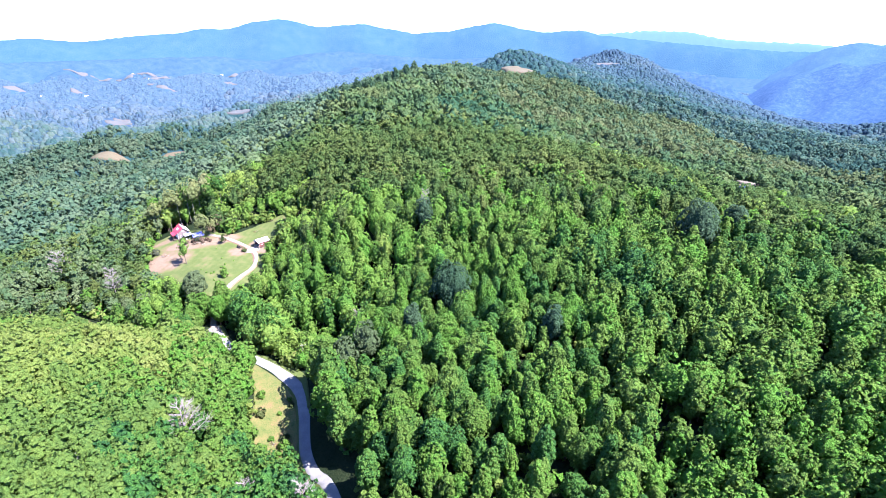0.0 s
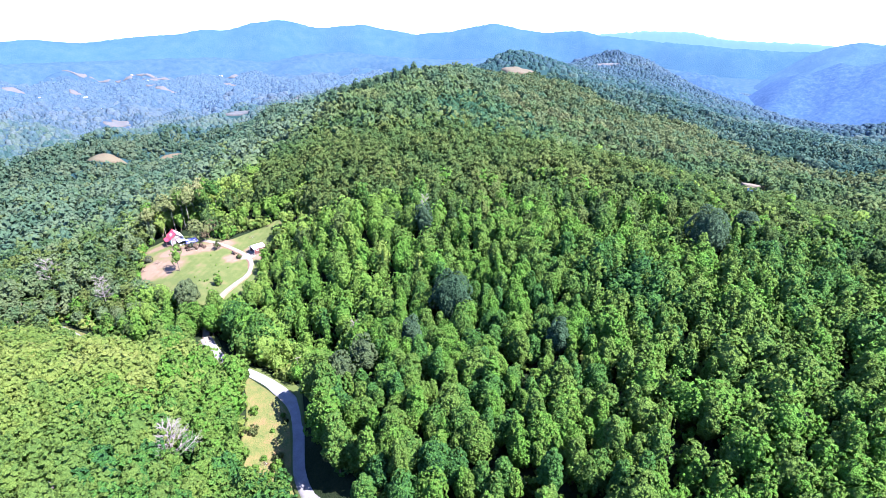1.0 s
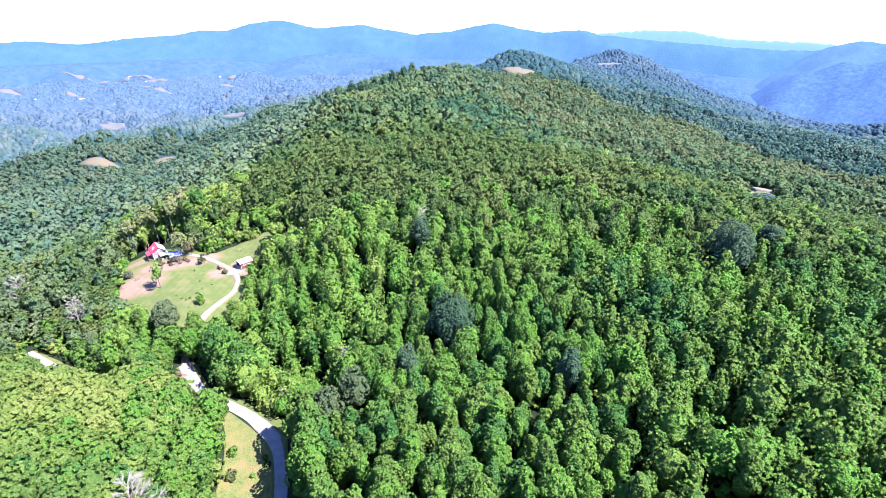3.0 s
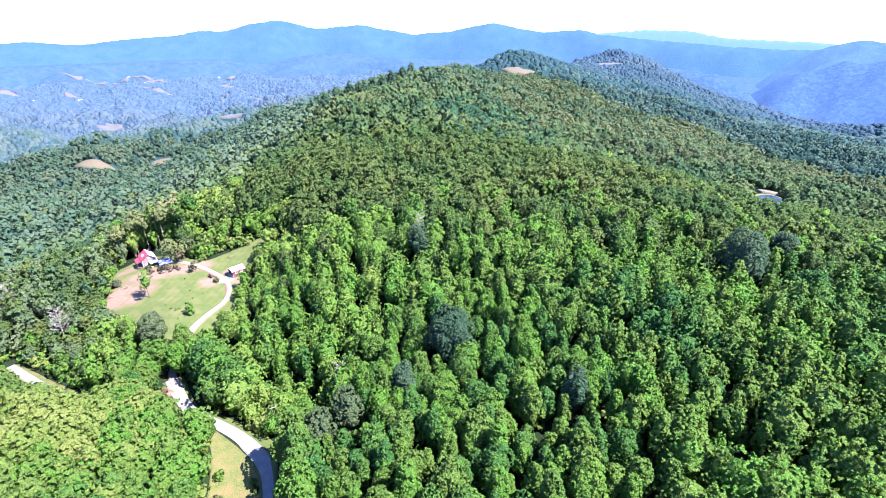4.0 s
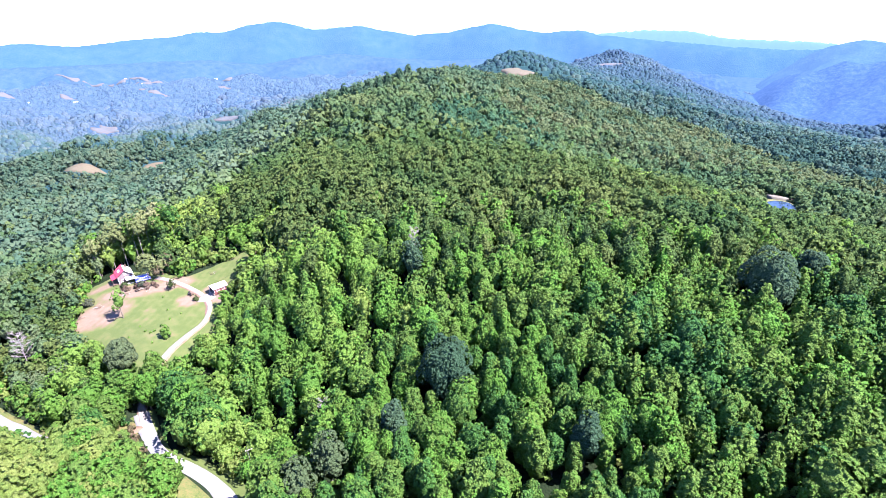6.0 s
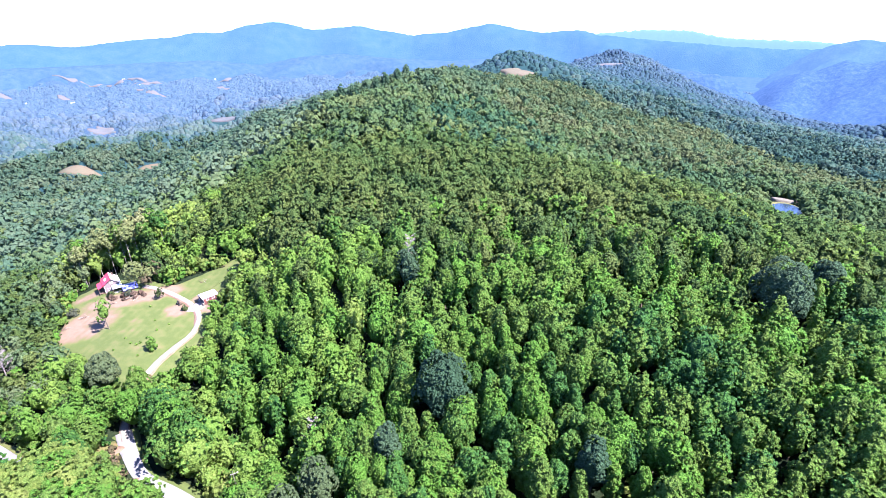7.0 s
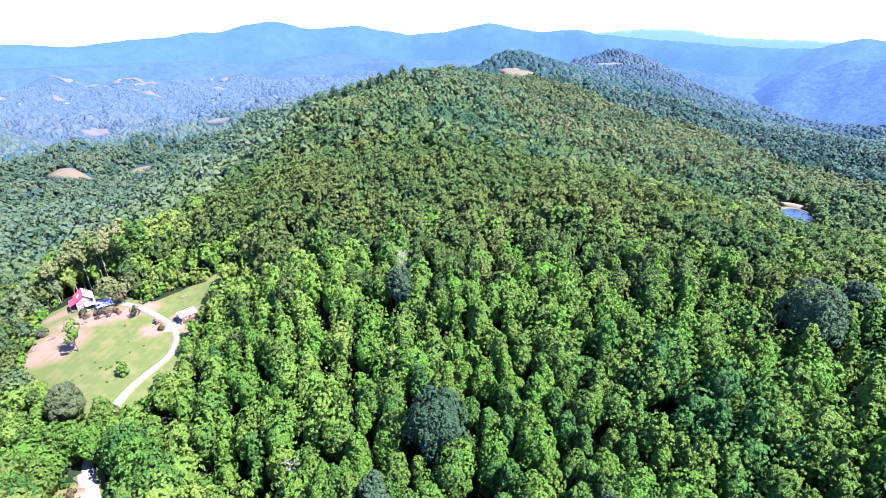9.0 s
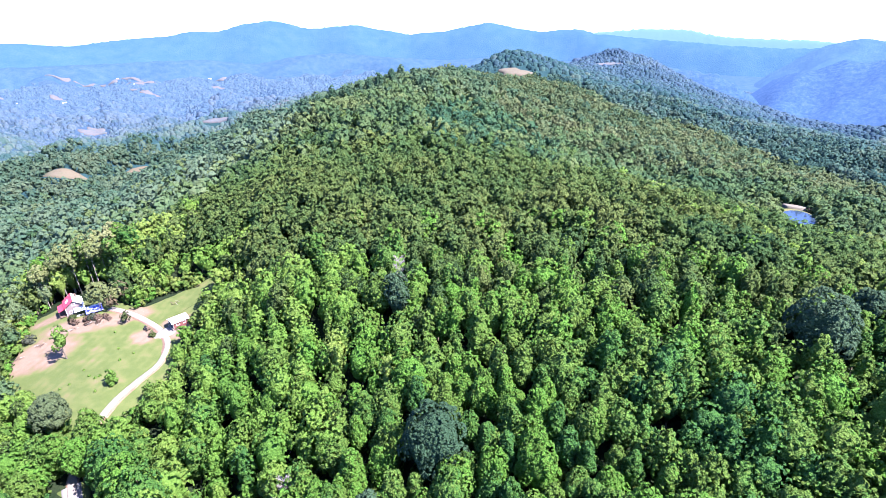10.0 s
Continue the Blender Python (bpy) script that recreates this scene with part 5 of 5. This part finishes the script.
def brush_pile(seed, n, reach, label):
    """Cut branches and stems heaped on the ground."""
    r = random.Random(seed)
    top = tagged(new("brush_pile"), label, "brush pile")
    for i in range(n):
        ln, a, tilt = reach * r.uniform(0.6, 1.3), r.uniform(0, math.tau), r.uniform(-0.1, 0.35)
        bm = bmesh.new()
        bmesh.ops.create_cone(bm, cap_ends=True, segments=5, radius1=0.08, radius2=0.03, depth=ln)
        bmesh.ops.rotate(bm, verts=bm.verts, cent=(0, 0, 0), matrix=Euler((math.pi / 2 - tilt, 0, a)).to_matrix())
        bmesh.ops.translate(bm, verts=bm.verts, vec=(r.uniform(-0.5, 0.5) * reach, r.uniform(-0.5, 0.5) * reach, 0.15 + r.uniform(0, 0.5)))
        part("stick", bm, M["wood"] if i % 4 else M["pale_bark"], top)
    return top


stand(brush_pile(1, 16, 3.0, "heap of grey and brown cut branches on earth"), -134.1, 210.0)
stand(brush_pile(9, 16, 4.4, "long grey poles and branches leaning below the deck"), -122.5, 221.8)
stand(brush_pile(2, 14, 2.6, "pile of broken boards and branches below the deck"), -119.5, 219.5)
stand(brush_pile(3, 10, 2.2, "loose brush lying at the clearing edge"), -137.5, 204.5)
stand(brush_pile(4, 14, 3.0, "fallen brown branches at the clearing's end"), -75, 238.5)
stand(brush_pile(5, 8, 2.2, "cut branches beside the cleared strip"), -96, 229.0)
stand(brush_pile(6, 9, 2.0, "grey rubble boards below the house"), -127, 217.0)


def boulder(seed, size, label):
    bm = bmesh.new()
    bmesh.ops.create_icosphere(bm, subdivisions=2, radius=size)
    r = random.Random(seed)
    for v in bm.verts:
        v.co *= 0.8 + 0.35 * noise.noise(v.co * 1.7 / size + Vector((seed, 0, 0))) + r.uniform(-0.04, 0.04)
        v.co.z *= 0.65
    me = bpy.data.meshes.new("boulder")
    bm.to_mesh(me)
    bm.free()
    me.materials.append(M["gravel"])
    return tagged(new("boulder", me), label, "rock", "pale rocks in the yard")


for i, (bx, by, k) in enumerate([(-106, 224.9, 0.6), (-127.8, 216.4, 0.9), (-125.8, 217.4, 0.7), (-129.0, 217.6, 0.6), (-98.6, 213.2, 0.4), (-92, 230.5, 0.5), (-113.4, 203.6, 0.45)]):
    stand(boulder(i, k, "pale rough rock lying on the ground"), bx, by, 40 * i)


def build_mower():
    """A small garden tractor parked on the earth heap."""
    m = tagged(new("garden_tractor"), "small dark garden tractor parked beside the drive", "tractor")
    bm = boxes((-0.35, 0.35, -0.9, 0.1, 0.35, 0.62), (-0.28, 0.28, -0.88, -0.2, 0.62, 0.95))
    bmesh.ops.bevel(bm, geom=bm.edges[:], offset=0.05, segments=1)
    part("body", bm, M["wood"], m)
    bm = boxes((-0.25, 0.25, 0.1, 0.6, 0.55, 0.68), (-0.25, 0.25, 0.5, 0.62, 0.68, 1.05))
    part("seat", bm, M["black"], m)
    for sx in (-0.45, 0.45):
        for y, rad in ((-0.65, 0.22), (0.4, 0.34)):
            bm = bmesh.new()
            bmesh.ops.create_cone(bm, cap_ends=True, segments=14, radius1=rad, radius2=rad, depth=0.18)
            bmesh.ops.rotate(bm, verts=bm.verts, cent=(0, 0, 0), matrix=Matrix.Rotation(math.pi / 2, 3, "Y"))
            bmesh.ops.translate(bm, verts=bm.verts, vec=(sx, y, rad))
            part("wheel", bm, M["black"], m)
    return m


stand(build_mower(), -100.0, 215.6, 60, 1.3, -0.38)


# ---- beside the road ----
def utility_pole():
    p = tagged(new("utility_pole"), "grey wooden utility pole beside the road bend", "pole")
    part("post", trunk(7, 9.5, 0.16, 0, 8), M["pale_bark"], p)
    part("crossarm", boxes((-0.9, 0.9, -0.06, 0.06, 8.5, 8.65)), M["pale_bark"], p)
    for x in (-0.8, 0.0, 0.8):
        part("insulator", boxes((x - 0.05, x + 0.05, -0.05, 0.05, 8.65, 8.83)), M["white"], p)
    return p


stand(utility_pole(), -48.0, 137.2, 30)
for i, (bx, by, w, h) in enumerate([(-45.2, 104, 2.4, 2.2), (-44.6, 101.5, 2.8, 2.6), (-46.5, 98.2, 3.0, 2.6), (-46.6, 116, 1.6, 1.5), (-48.0, 118.3, 1.4, 1.3), (-49.5, 113, 1.2, 1.0), (-54.5, 112, 2.6, 2.4), (-57, 119, 2.4, 2.2),
                                    (-42.5, 95.5, 3.0, 2.8), (-47.5, 94.5, 3.0, 3.0), (-50.5, 100.5, 2.0, 1.8), (-49.2, 104.0, 1.4, 1.2)]):
    stand(bush("bush", 660 + i, w, h, M["bright_one"] if i % 3 else M["olive"], "green shrub in the rough roadside meadow", 9, 12, "shrubs in the meadow"), bx, by)
stand(brush_pile(8, 8, 1.6, "weathered grey stump and branches in the meadow"), -48.5, 103.0)


# ---- pond landing ----
def jetty():
    j = tagged(new("jetty"), "small wooden jetty at the pond's edge", "jetty")
    part("deck", boxes((-4.0, 4.0, -1.4, 1.4, 0.5, 0.7)), M["wood"], j)
    for x in (-3.7, 0.0, 3.7):
        for y in (-1.2, 1.2):
            part("post", boxes((x - 0.12, x + 0.12, y - 0.12, y + 0.12, -4.4, 1.6)), M["wood"], j)
    part("rail", boxes((-3.8, 3.8, 1.25, 1.33, 1.3, 1.4)), M["wood"], j)
    return j


j = jetty()
j.matrix_basis = pose(255, 371.5, POND_Z, 0, 0, 10) @ Matrix.Scale(0.8, 4)


# ---- far farmsteads ----
def far_house(label, wall="white"):
    f = tagged(new("farmhouse"), label, "house", "far houses in the valley")
    part("wall", boxes((-7, 7, -4, 4, -3, 5)), M[wall], f)
    part("roof_slope", slab([(-7.5, -4.6, 4.8), (7.5, -4.6, 4.8), (7.5, 0, 8.2), (-7.5, 0, 8.2)], 0.3), M["tin"], f)
    part("roof_slope", slab([(-7.5, 4.6, 4.8), (7.5, 4.6, 4.8), (7.5, 0, 8.203), (-7.5, 0, 8.203)], 0.3), M["tin"], f)
    for x in (-4, 0, 4):
        part("window", boxes((x - 0.7, x + 0.7, -4.12, -3.98, 1.2, 2.9)), M["black"], f)
    return f


one = None
for i, (fx, fy) in enumerate([(-1690, 2735), (-1760, 2760), (-1640, 2790), (-1250, 2245), (-1285, 2255), (-1405, 2430), (-2140, 2975), (-1880, 2185), (-1850, 2200), (-1095, 1875), (-560, 1850), (-590, 1858), (-660, 1560), (-1480, 3200), (-1560, 2560), (-1930, 2800), (-1010, 1480), (-985, 1492), (-690, 1330), (-1210, 1700), (-1330, 2700), (-1240, 2680), (-1150, 2640), (-820, 1580), (-1460, 1820), (-1500, 1850)]):
    if one is None:
        one = far_house("white farmhouse with pale roof among fields and trees")
        one.matrix_basis = pose(fx, fy, height(fx, fy), 0, 0, 20)
    else:
        copy_thing(one, pose(fx, fy, height(fx, fy), 0, 0, (i * 47) % 90 - 45))
